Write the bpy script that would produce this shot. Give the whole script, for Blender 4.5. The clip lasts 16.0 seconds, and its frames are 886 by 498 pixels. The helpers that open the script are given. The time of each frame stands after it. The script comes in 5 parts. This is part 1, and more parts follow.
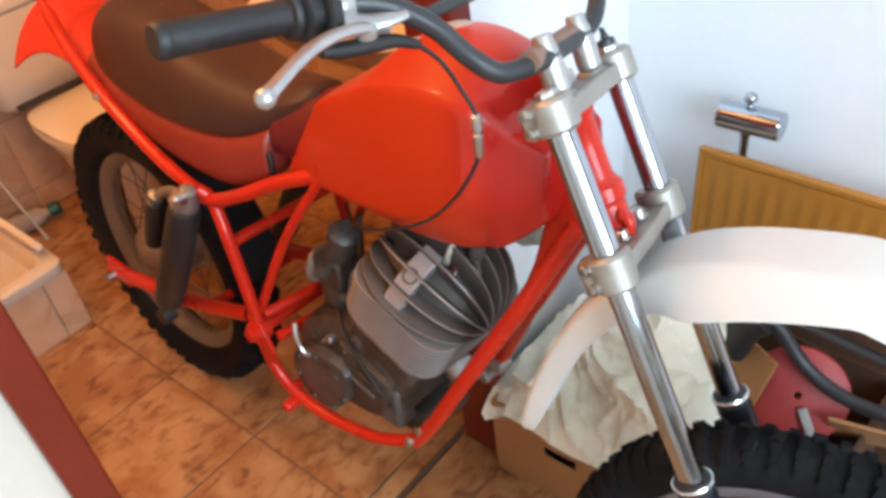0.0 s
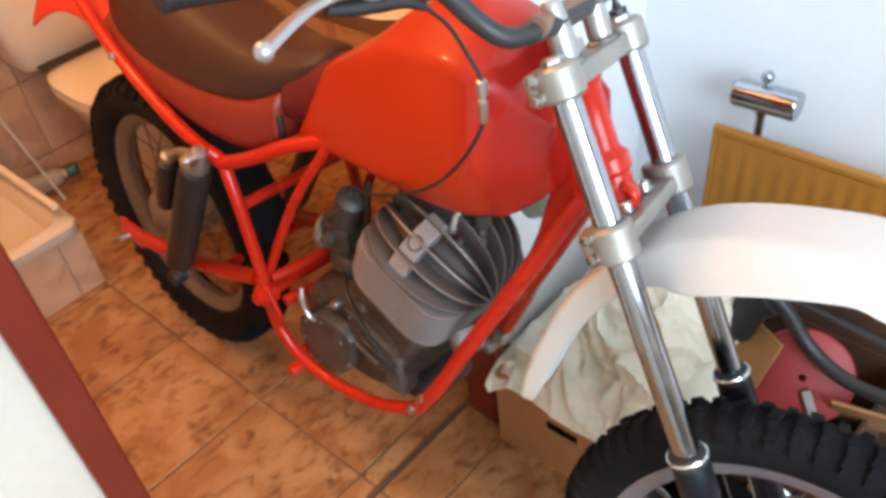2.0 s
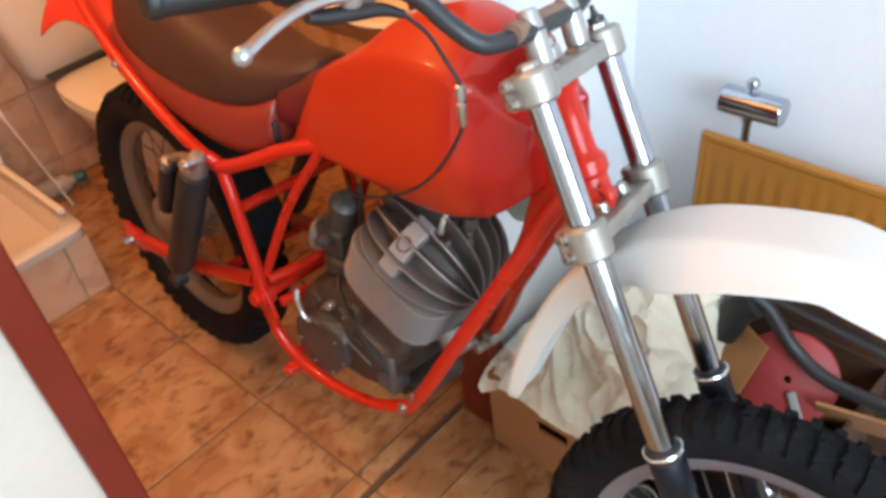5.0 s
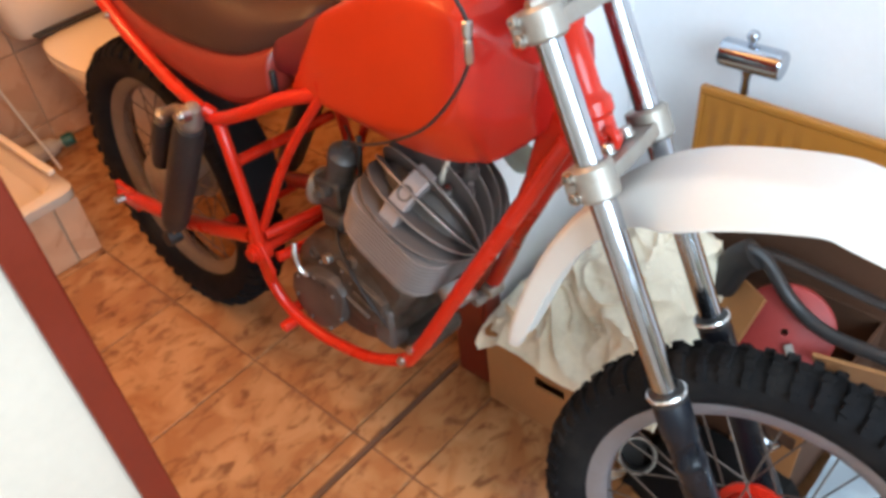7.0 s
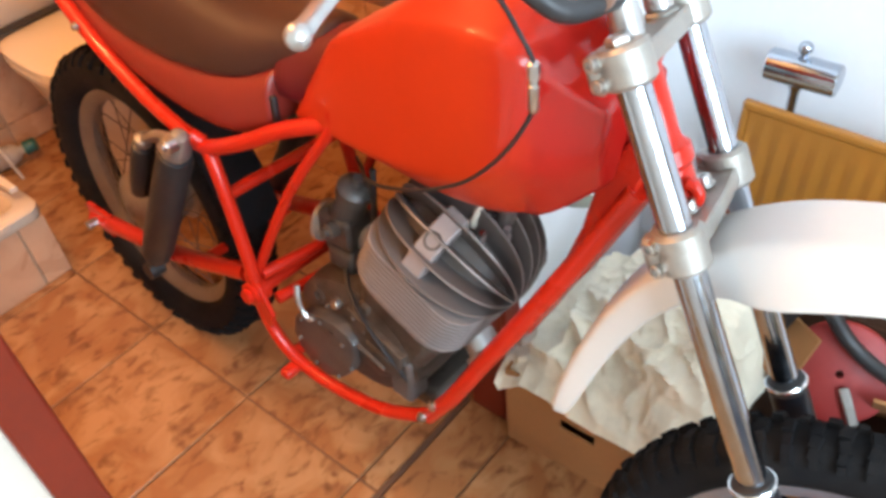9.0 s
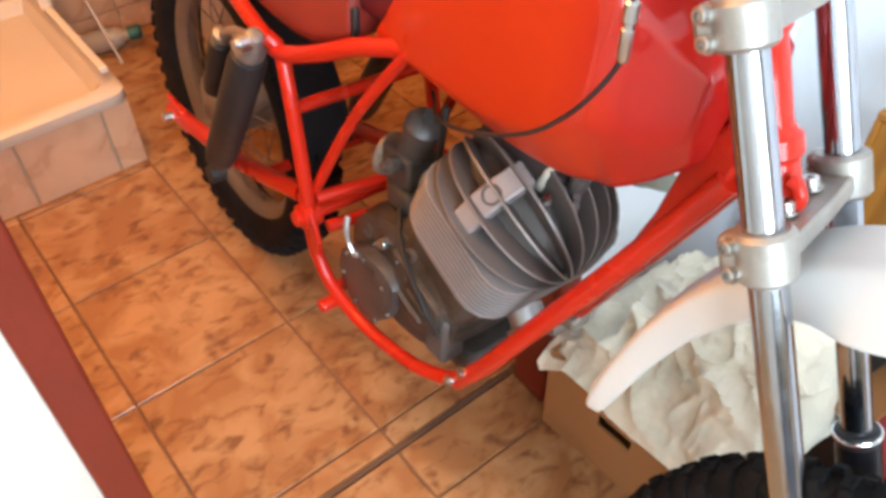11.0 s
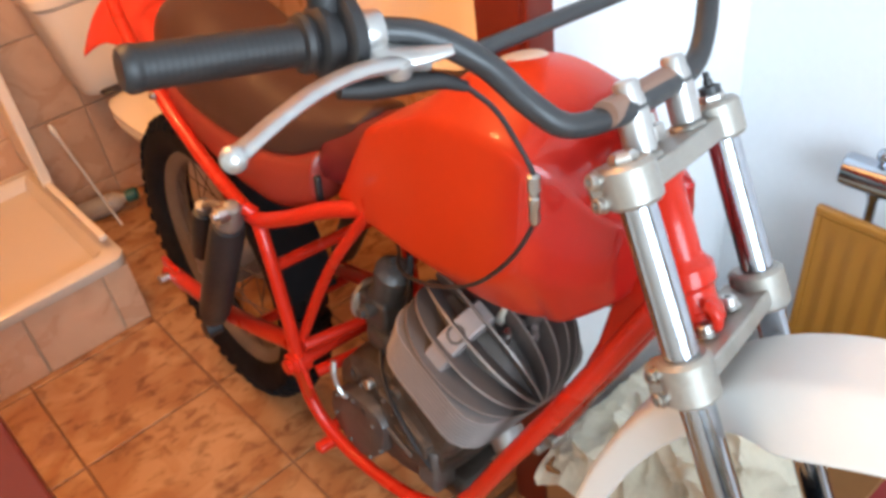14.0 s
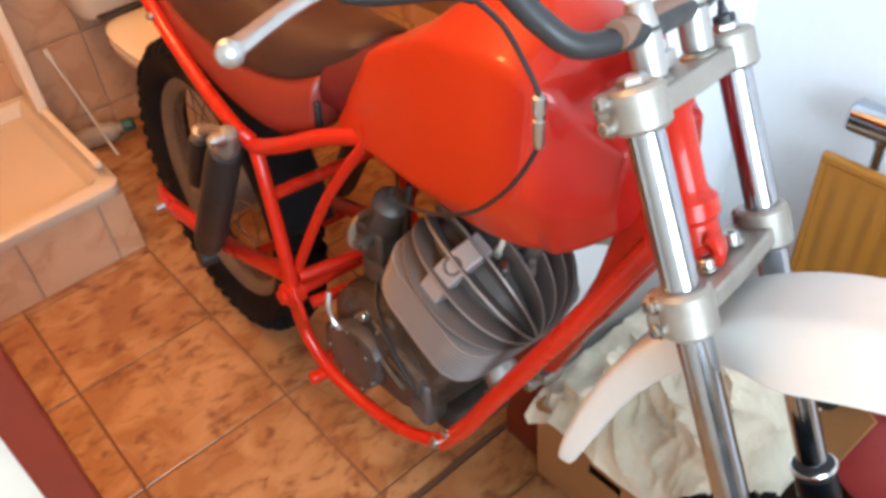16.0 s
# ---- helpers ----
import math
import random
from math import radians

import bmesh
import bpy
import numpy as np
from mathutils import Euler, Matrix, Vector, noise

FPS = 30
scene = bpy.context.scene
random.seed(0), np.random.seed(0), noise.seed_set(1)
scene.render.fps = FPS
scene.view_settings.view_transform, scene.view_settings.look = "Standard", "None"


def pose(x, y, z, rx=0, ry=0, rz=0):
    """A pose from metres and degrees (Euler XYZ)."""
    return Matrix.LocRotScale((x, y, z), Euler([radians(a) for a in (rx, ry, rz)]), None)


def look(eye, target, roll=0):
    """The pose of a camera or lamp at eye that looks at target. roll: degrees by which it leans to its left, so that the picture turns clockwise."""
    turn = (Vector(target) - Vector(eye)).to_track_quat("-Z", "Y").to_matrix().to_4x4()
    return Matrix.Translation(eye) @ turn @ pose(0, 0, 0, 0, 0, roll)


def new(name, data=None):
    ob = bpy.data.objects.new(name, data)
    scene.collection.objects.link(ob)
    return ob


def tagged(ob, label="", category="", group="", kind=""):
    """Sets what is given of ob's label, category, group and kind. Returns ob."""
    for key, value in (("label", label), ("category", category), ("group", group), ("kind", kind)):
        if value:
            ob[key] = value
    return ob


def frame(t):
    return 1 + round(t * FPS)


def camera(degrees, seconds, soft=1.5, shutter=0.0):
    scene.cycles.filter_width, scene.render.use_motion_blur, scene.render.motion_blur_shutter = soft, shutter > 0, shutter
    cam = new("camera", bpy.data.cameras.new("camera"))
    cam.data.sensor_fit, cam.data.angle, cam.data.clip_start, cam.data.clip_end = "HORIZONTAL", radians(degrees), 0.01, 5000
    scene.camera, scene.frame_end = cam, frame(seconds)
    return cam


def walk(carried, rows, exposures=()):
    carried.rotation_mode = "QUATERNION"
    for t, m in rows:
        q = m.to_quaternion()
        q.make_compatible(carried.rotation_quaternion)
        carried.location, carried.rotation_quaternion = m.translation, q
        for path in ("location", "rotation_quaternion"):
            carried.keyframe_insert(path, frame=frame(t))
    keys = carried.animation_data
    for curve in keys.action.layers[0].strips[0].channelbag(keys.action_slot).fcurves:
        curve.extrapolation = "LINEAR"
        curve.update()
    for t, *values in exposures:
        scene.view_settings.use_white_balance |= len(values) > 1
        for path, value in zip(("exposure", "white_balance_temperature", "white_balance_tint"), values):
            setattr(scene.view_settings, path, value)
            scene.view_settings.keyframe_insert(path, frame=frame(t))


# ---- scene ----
cam = camera(56.6, 16.0, soft=3.6)
PATH = [
    (0, (0.195, 0.314, 1.458), (1.308, 1.406, 0.205), -8.4),
    (0.5, (0.197, 0.323, 1.451), (1.287, 1.408, 0.172), -7.7),
    (1, (0.203, 0.319, 1.451), (1.276, 1.408, 0.162), -7.5),
    (1.5, (0.21, 0.319, 1.443), (1.276, 1.415, 0.153), -7.6),
    (2, (0.199, 0.294, 1.446), (1.254, 1.401, 0.157), -7.7),
    (2.5, (0.189, 0.27, 1.465), (1.25, 1.438, 0.236), -8.3),
    (3, (0.198, 0.261, 1.473), (1.299, 1.449, 0.299), -8.8),
    (3.5, (0.192, 0.258, 1.46), (1.296, 1.444, 0.288), -8.7),
    (4, (0.194, 0.259, 1.453), (1.303, 1.418, 0.258), -8.8),
    (4.2, (0.204, 0.235, 1.465), (1.265, 1.413, 0.245), -8.9),
    (6.5, (0.169, 0.271, 1.425), (1.222, 1.359, 0.118), -7.3),
    (7, (0.164, 0.25, 1.421), (1.206, 1.34, 0.107), -7.5),
    (7.5, (0.165, 0.234, 1.407), (1.188, 1.327, 0.081), -8.0),
    (8, (0.199, 0.316, 1.403), (1.224, 1.405, 0.076), -8.0),
    (8.5, (0.224, 0.407, 1.402), (1.289, 1.427, 0.051), -7.0),
    (8.7, (0.232, 0.424, 1.407), (1.305, 1.429, 0.051), -6.9),
    (10.8, (0.33, 0.462, 1.318), (1.174, 1.583, -0.107), -1.8),
    (11, (0.32, 0.453, 1.326), (1.181, 1.567, -0.094), -1.2),
    (11.5, (0.315, 0.424, 1.352), (1.206, 1.548, -0.042), -2.3),
    (12, (0.323, 0.411, 1.358), (1.214, 1.537, -0.033), -2.3),
    (12.5, (0.329, 0.403, 1.355), (1.22, 1.53, -0.036), -2.2),
    (13, (0.331, 0.392, 1.365), (1.213, 1.523, -0.029), -2.8),
    (13.5, (0.335, 0.388, 1.376), (1.194, 1.541, -0.014), -4.7),
    (14, (0.352, 0.391, 1.413), (1.304, 1.645, 0.18), -8.1),
    (14.5, (0.339, 0.396, 1.398), (1.303, 1.655, 0.179), -8.1),
    (15, (0.34, 0.393, 1.391), (1.26, 1.623, 0.11), -7.1),
    (15.5, (0.34, 0.389, 1.388), (1.251, 1.6, 0.083), -6.4),
    (16, (0.346, 0.391, 1.386), (1.244, 1.587, 0.059), -6.3),
]
EXPOSURE = [(0, -0.05), (2, -0.03), (3.5, -0.22), (4.2, -0.20), (6.5, 0.06), (7.5, 0.0), (8.5, 0.16), (10.8, 0.40), (11.5, 0.32), (13.5, 0.26), (14, 0.08), (14.5, 0.06), (16, 0.14)]
walk(cam, [(t, look(eye, target, roll)) for t, eye, target, roll in PATH], EXPOSURE)

# ---- light ----
world = bpy.data.worlds.new("sky")
scene.world = world
world.use_nodes = True
_nt = world.node_tree
_sky = _nt.nodes.new("ShaderNodeTexSky")
_sky.sky_type, _sky.sun_disc = "NISHITA", False
_sky.sun_elevation, _sky.sun_rotation = radians(35), radians(150)
_bg = _nt.nodes["Background"]
_bg.inputs["Strength"].default_value = 0.08
_nt.links.new(_sky.outputs["Color"], _bg.inputs["Color"])
scene.view_settings.exposure = 0.0


def area_lamp(name, at, target, sx, sy, watts, colour):
    data = bpy.data.lights.new(name, "AREA")
    data.shape, data.size, data.size_y, data.energy, data.color = "RECTANGLE", sx, sy, watts, colour
    ob = new(name, data)
    ob.matrix_world = look(at, target)
    return tagged(ob, "daylight coming in at the window opening", "window light", kind="structure")


WINDOW = (-0.70, 0.85, 0.03, 2.36)    # x0, x1, z0, z1 in the south wall
SOUTH, EAST, WEST, NORTH, CEIL = -1.15, 1.55, -0.9, 2.86, 2.5
area_lamp("window_light", (0.07, SOUTH - 0.02, 1.64), (0.07, 3, 0.60), 1.40, 1.36, 92, (0.68, 0.85, 1.0))

bulb_data = bpy.data.lights.new("ceiling_bulb", "POINT")
bulb_data.energy, bulb_data.color, bulb_data.shadow_soft_size = 49, (1.0, 0.48, 0.17), 0.09
bulb = new("ceiling_bulb", bulb_data)
bulb.location = (0.42, 1.80, 2.25)
tagged(bulb, "warm glowing bulb under the bathroom ceiling", "bulb", kind="structure")


# ---- materials ----
def material(name, colour, rough=0.5, metal=0.0, vary=0.12, scale=12.0, fine=90.0, bump=0.05, dirt=None, dirt_amount=0.0, dirt_scale=6.0, coat=0.0,
             spec=0.5, random_tone=0.0, island=False, subsurface=0.0):
    """A painted, metal or plastic surface: two scales of tone, uneven gloss, fine relief and optional grime patches."""
    m = bpy.data.materials.new(name)
    m.use_nodes = True
    nt = m.node_tree
    nodes, link = nt.nodes, nt.links.new
    bsdf = nodes["Principled BSDF"]
    coord = nodes.new("ShaderNodeTexCoord")
    big, small = nodes.new("ShaderNodeTexNoise"), nodes.new("ShaderNodeTexNoise")
    big.inputs["Scale"].default_value, big.inputs["Detail"].default_value = scale, 5
    small.inputs["Scale"].default_value, small.inputs["Detail"].default_value = fine, 3
    for n in (big, small):
        link(coord.outputs["Object"], n.inputs["Vector"])
    add = nodes.new("ShaderNodeMath")
    add.operation = "ADD"
    link(big.outputs["Fac"], add.inputs[0])
    half = nodes.new("ShaderNodeMath")
    half.operation = "MULTIPLY"
    half.inputs[1].default_value = 0.5
    link(small.outputs["Fac"], half.inputs[0])
    link(half.outputs[0], add.inputs[1])
    ramp = nodes.new("ShaderNodeMapRange")
    ramp.inputs["From Min"].default_value, ramp.inputs["From Max"].default_value = 0.35, 1.15
    ramp.inputs["To Min"].default_value, ramp.inputs["To Max"].default_value = 1 - vary, 1 + vary
    link(add.outputs[0], ramp.inputs["Value"])
    tone = ramp.outputs["Result"]
    if random_tone:
        info = nodes.new("ShaderNodeNewGeometry" if island else "ShaderNodeObjectInfo")
        rr = nodes.new("ShaderNodeMapRange")
        rr.inputs["To Min"].default_value, rr.inputs["To Max"].default_value = 1 - random_tone, 1 + random_tone
        link(info.outputs["Random Per Island" if island else "Random"], rr.inputs["Value"])
        mul = nodes.new("ShaderNodeMath")
        mul.operation = "MULTIPLY"
        link(tone, mul.inputs[0])
        link(rr.outputs["Result"], mul.inputs[1])
        tone = mul.outputs[0]
    scaled = nodes.new("ShaderNodeVectorMath")
    scaled.operation = "SCALE"
    scaled.inputs[0].default_value = colour
    link(tone, scaled.inputs["Scale"])
    out = scaled.outputs["Vector"]
    if dirt:
        dn = nodes.new("ShaderNodeTexNoise")
        dn.inputs["Scale"].default_value, dn.inputs["Detail"].default_value, dn.inputs["Roughness"].default_value = dirt_scale, 8, 0.65
        link(coord.outputs["Object"], dn.inputs["Vector"])
        dr = nodes.new("ShaderNodeMapRange")
        dr.inputs["From Min"].default_value, dr.inputs["From Max"].default_value = 0.48, 0.68
        dr.inputs["To Max"].default_value = dirt_amount
        link(dn.outputs["Fac"], dr.inputs["Value"])
        mix = nodes.new("ShaderNodeMix")
        mix.data_type = "RGBA"
        mix.inputs["B"].default_value = (*dirt, 1)
        link(dr.outputs["Result"], mix.inputs["Factor"])
        link(out, mix.inputs["A"])
        out = mix.outputs["Result"]
    link(out, bsdf.inputs["Base Color"])
    rmap = nodes.new("ShaderNodeMapRange")
    rmap.inputs["From Min"].default_value, rmap.inputs["From Max"].default_value = 0.3, 0.7
    rmap.inputs["To Min"].default_value, rmap.inputs["To Max"].default_value = max(rough - 0.08, 0.02), min(rough + 0.1, 1)
    link(big.outputs["Fac"], rmap.inputs["Value"])
    link(rmap.outputs["Result"], bsdf.inputs["Roughness"])
    bsdf.inputs["Metallic"].default_value = metal
    bsdf.inputs["Specular IOR Level"].default_value = spec
    bsdf.inputs["Coat Weight"].default_value = coat
    bsdf.inputs["Coat Roughness"].default_value = 0.06
    if subsurface:
        bsdf.inputs["Subsurface Weight"].default_value = subsurface
        bsdf.inputs["Subsurface Radius"].default_value = (0.01, 0.01, 0.01)
    if bump:
        bn = nodes.new("ShaderNodeBump")
        bn.inputs["Strength"].default_value, bn.inputs["Distance"].default_value = bump, 0.002
        link(add.outputs[0], bn.inputs["Height"])
        link(bn.outputs["Normal"], bsdf.inputs["Normal"])
    return m


def blend_ahead(m, colour, x0, x1, coat):
    """Blends base colour and coat along the thing's length, from x0 to x1, into the given colour and coat."""
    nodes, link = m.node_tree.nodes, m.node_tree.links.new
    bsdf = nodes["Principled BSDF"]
    coord, split, wobble = nodes.new("ShaderNodeTexCoord"), nodes.new("ShaderNodeSeparateXYZ"), nodes.new("ShaderNodeTexNoise")
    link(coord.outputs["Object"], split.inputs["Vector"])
    link(coord.outputs["Object"], wobble.inputs["Vector"])
    wobble.inputs["Scale"].default_value, wobble.inputs["Detail"].default_value = 14.0, 4
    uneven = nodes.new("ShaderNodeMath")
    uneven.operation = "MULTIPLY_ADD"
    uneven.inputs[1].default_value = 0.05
    link(wobble.outputs["Fac"], uneven.inputs[0])
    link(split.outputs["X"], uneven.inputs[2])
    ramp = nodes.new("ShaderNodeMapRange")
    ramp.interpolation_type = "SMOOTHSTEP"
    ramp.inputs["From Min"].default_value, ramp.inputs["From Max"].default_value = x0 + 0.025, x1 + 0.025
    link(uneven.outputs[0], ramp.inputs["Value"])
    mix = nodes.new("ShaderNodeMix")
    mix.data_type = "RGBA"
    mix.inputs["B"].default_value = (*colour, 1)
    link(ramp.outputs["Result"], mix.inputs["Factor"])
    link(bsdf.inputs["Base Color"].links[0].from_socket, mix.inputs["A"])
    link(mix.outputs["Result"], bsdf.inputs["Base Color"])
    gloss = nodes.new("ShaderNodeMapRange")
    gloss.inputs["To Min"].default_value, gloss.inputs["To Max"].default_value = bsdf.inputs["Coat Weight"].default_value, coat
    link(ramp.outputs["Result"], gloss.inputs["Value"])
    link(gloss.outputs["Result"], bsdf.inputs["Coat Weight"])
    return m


def tile_material(name, light, mid, dark, rough=0.32, stroke=1.0, per_tile=0.5):
    """Glazed ceramic: clouded ground with short dark brush strokes, each tile cut from another place of the pattern."""
    m = bpy.data.materials.new(name)
    m.use_nodes = True
    nt = m.node_tree
    nodes, link = nt.nodes, nt.links.new
    bsdf = nodes["Principled BSDF"]
    geo, info = nodes.new("ShaderNodeNewGeometry"), nodes.new("ShaderNodeObjectInfo")
    shift = nodes.new("ShaderNodeVectorMath")
    shift.operation = "SCALE"
    shift.inputs[0].default_value = (37.0, 23.0, 11.0)
    link(info.outputs["Random"], shift.inputs["Scale"])
    place = nodes.new("ShaderNodeVectorMath")
    place.operation = "ADD"
    link(geo.outputs["Position"], place.inputs[0])
    link(shift.outputs["Vector"], place.inputs[1])
    cloud = nodes.new("ShaderNodeTexNoise")
    cloud.inputs["Scale"].default_value, cloud.inputs["Detail"].default_value = 9.0, 6
    cloud.inputs["Distortion"].default_value = 0.8
    link(place.outputs["Vector"], cloud.inputs["Vector"])
    ramp = nodes.new("ShaderNodeValToRGB")
    ramp.color_ramp.elements[0].position, ramp.color_ramp.elements[0].color = 0.41, (*mid, 1)
    ramp.color_ramp.elements[1].position, ramp.color_ramp.elements[1].color = 0.62, (*light, 1)
    link(cloud.outputs["Fac"], ramp.inputs["Fac"])
    turn = nodes.new("ShaderNodeMapping")
    turn.inputs["Rotation"].default_value = (0, 0, 0.7)
    turn.inputs["Scale"].default_value = (24.0, 40.0, 30.0)
    link(place.outputs["Vector"], turn.inputs["Vector"])
    strokes = nodes.new("ShaderNodeTexNoise")
    strokes.inputs["Scale"].default_value, strokes.inputs["Detail"].default_value = 0.85, 3.5
    strokes.inputs["Distortion"].default_value = 0.5
    link(turn.outputs["Vector"], strokes.inputs["Vector"])
    smap = nodes.new("ShaderNodeMapRange")
    smap.inputs["From Min"].default_value, smap.inputs["From Max"].default_value = 0.51, 0.71
    smap.inputs["To Max"].default_value = 0.8 * stroke
    link(strokes.outputs["Fac"], smap.inputs["Value"])
    mix = nodes.new("ShaderNodeMix")
    mix.data_type = "RGBA"
    mix.inputs["B"].default_value = (*dark, 1)
    link(smap.outputs["Result"], mix.inputs["Factor"])
    link(ramp.outputs["Color"], mix.inputs["A"])
    tone = nodes.new("ShaderNodeMapRange")
    tone.inputs["To Min"].default_value, tone.inputs["To Max"].default_value = 1 - 0.1 * per_tile, 1 + 0.1 * per_tile
    link(info.outputs["Random"], tone.inputs["Value"])
    scaled = nodes.new("ShaderNodeVectorMath")
    scaled.operation = "SCALE"
    link(mix.outputs["Result"], scaled.inputs[0])
    link(tone.outputs["Result"], scaled.inputs["Scale"])
    link(scaled.outputs["Vector"], bsdf.inputs["Base Color"])
    rmap = nodes.new("ShaderNodeMapRange")
    rmap.inputs["To Min"].default_value, rmap.inputs["To Max"].default_value = rough - 0.08, rough + 0.15
    link(cloud.outputs["Fac"], rmap.inputs["Value"])
    link(rmap.outputs["Result"], bsdf.inputs["Roughness"])
    bn = nodes.new("ShaderNodeBump")
    bn.inputs["Strength"].default_value, bn.inputs["Distance"].default_value = 0.15, 0.002
    link(cloud.outputs["Fac"], bn.inputs["Height"])
    link(bn.outputs["Normal"], bsdf.inputs["Normal"])
    return m


RED = material("frame_red_enamel", (0.47, 0.017, 0.006), 0.30, spec=0.2, coat=0.35, vary=0.08, scale=7, bump=0.03)
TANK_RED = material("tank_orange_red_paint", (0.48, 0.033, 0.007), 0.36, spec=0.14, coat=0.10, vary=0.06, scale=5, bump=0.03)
blend_ahead(TANK_RED, (0.38, 0.011, 0.008), 0.985, 1.075, 0.75)
SEAT_RED = material("dull_red_vinyl", (0.22, 0.022, 0.014), 0.42, vary=0.14, scale=8, fine=300, bump=0.2)
PLASTIC_RED = material("red_plastic", (0.60, 0.026, 0.010), 0.45, vary=0.08, scale=6, bump=0.04)
LEATHER = material("brown_leatherette", (0.050, 0.0215, 0.0155), 0.42, spec=0.35, vary=0.18, scale=9, fine=420, bump=0.35)
CHROME = material("hard_chrome", (0.44, 0.475, 0.53), 0.12, metal=1.0, vary=0.10, scale=25, bump=0.02)
CAST_ALU = material("cast_aluminium", (0.37, 0.345, 0.31), 0.46, metal=0.7, vary=0.16, scale=25, fine=300, bump=0.15, dirt=(0.25, 0.21, 0.15), dirt_amount=0.45, dirt_scale=18)
POLISHED = material("polished_aluminium", (0.78, 0.78, 0.78), 0.22, metal=1.0, vary=0.06, bump=0.03)
ENGINE = material("oily_cast_engine_alloy", (0.10, 0.083, 0.077), 0.62, metal=0.3, vary=0.25, scale=14, fine=220, bump=0.3, dirt=(0.07, 0.05, 0.035), dirt_amount=0.75, dirt_scale=11)
CASE = material("greasy_crankcase", (0.075, 0.057, 0.046), 0.52, metal=0.4, vary=0.45, scale=30, fine=240, bump=0.6, dirt=(0.035, 0.022, 0.014), dirt_amount=0.9, dirt_scale=26)
FIN = material("fin_alloy", (0.120, 0.098, 0.092), 0.6, metal=0.2, vary=0.18, scale=18, fine=260, bump=0.25, dirt=(0.13, 0.10, 0.08), dirt_amount=0.5, dirt_scale=16)
RUBBER = material("black_rubber", (0.014, 0.013, 0.014), 0.5, vary=0.3, scale=14, bump=0.15, dirt=(0.03, 0.026, 0.024), dirt_amount=0.3)
# fin rims, paler than the fin faces
FIN_RIM = material("pale_fin_edge", (0.235, 0.195, 0.18), 0.5, metal=0.4, vary=0.2, scale=30, fine=260, bump=0.15)
BRIDGE = material("pale_cast_alloy", (0.30, 0.25, 0.24), 0.55, metal=0.3, vary=0.15, scale=20, fine=260, bump=0.2)
DULL_STEEL = material("dull_greasy_steel", (0.30, 0.28, 0.26), 0.45, metal=0.8, vary=0.25, scale=30, bump=0.1)
SATIN = material("satin_aluminium", (0.47, 0.46, 0.45), 0.34, metal=0.8, vary=0.08, scale=30, bump=0.05)
SPOKE = material("rusty_spoke_steel", (0.11, 0.085, 0.072), 0.5, metal=0.6, vary=0.3, scale=40)
MAROON = material("shaded_tank_maroon", (0.11, 0.007, 0.012), 0.4, vary=0.12)
RIM_DUSTY = material("dusty_rim_alloy", (0.20, 0.165, 0.13), 0.5, metal=0.5, vary=0.2, scale=18, bump=0.1, dirt=(0.14, 0.10, 0.07), dirt_amount=0.5)
TYRE = material("knobbly_tyre_rubber", (0.008, 0.0078, 0.0088), 0.8, spec=0.12, vary=0.35, scale=11, bump=0.3, dirt=(0.035, 0.030, 0.026), dirt_amount=0.35, dirt_scale=9)
BAR_GREY = material("dark_grey_bar_paint", (0.027, 0.027, 0.029), 0.42, vary=0.15, scale=30, bump=0.05)
BLACK_PAINT = material("black_slider_paint", (0.005, 0.0065, 0.010), 0.32, spec=0.28, vary=0.25, scale=14, bump=0.08, dirt=(0.02, 0.026, 0.04), dirt_amount=0.4)
RIM_ALU = material("dull_rim_aluminium", (0.26, 0.26, 0.29), 0.45, metal=0.6, vary=0.12, scale=20, bump=0.08, dirt=(0.22, 0.18, 0.13), dirt_amount=0.4)
STEEL = material("zinc_steel", (0.55, 0.54, 0.52), 0.32, metal=1.0, vary=0.15, bump=0.1)
WHITE_PLASTIC = material("white_fender_plastic", (0.58, 0.57, 0.545), 0.5, spec=0.3, vary=0.03, scale=4, bump=0.03, subsurface=0.05)
PLASTER = material("white_wall_plaster", (0.82, 0.84, 0.87), 0.85, vary=0.04, scale=3, fine=60, bump=0.12)
BEIGE = material("cream_wall_tone", (0.60, 0.535, 0.45), 0.85, vary=0.08, scale=3, fine=60, bump=0.12)
PALE_GROUND = material("pale_ground_tone", (0.45, 0.44, 0.42), 0.85, vary=0.12, scale=2, fine=40, bump=0.2)
CEILING = material("white_ceiling_paint", (0.80, 0.79, 0.77), 0.9, vary=0.03, scale=2, bump=0.1)
MAHOGANY = material("dark_red_door_paint", (0.155, 0.017, 0.007), 0.4, spec=0.3, vary=0.14, scale=10, bump=0.08, coat=0.1)
RADIATOR = material("brown_radiator_enamel", (0.40, 0.158, 0.022), 0.42, vary=0.07, scale=6, bump=0.05)
CARD = material("brown_cardboard", (0.37, 0.165, 0.058), 0.82, vary=0.12, scale=8, fine=140, bump=0.12, dirt=(0.22, 0.10, 0.045), dirt_amount=0.35)
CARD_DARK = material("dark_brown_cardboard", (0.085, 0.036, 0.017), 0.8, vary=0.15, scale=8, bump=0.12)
CLOTH = material("cream_cotton_cloth", (0.86, 0.79, 0.63), 0.92, vary=0.08, scale=14, fine=300, bump=0.5, dirt=(0.26, 0.21, 0.12), dirt_amount=0.45, dirt_scale=5)
CERAMIC = material("cream_sanitary_ceramic", (0.72, 0.65, 0.55), 0.14, vary=0.03, scale=3, bump=0.01, coat=0.3)
TRAY_ENAMEL = material("cream_tray_enamel", (0.60, 0.52, 0.42), 0.2, vary=0.04, scale=3, bump=0.01, coat=0.2)
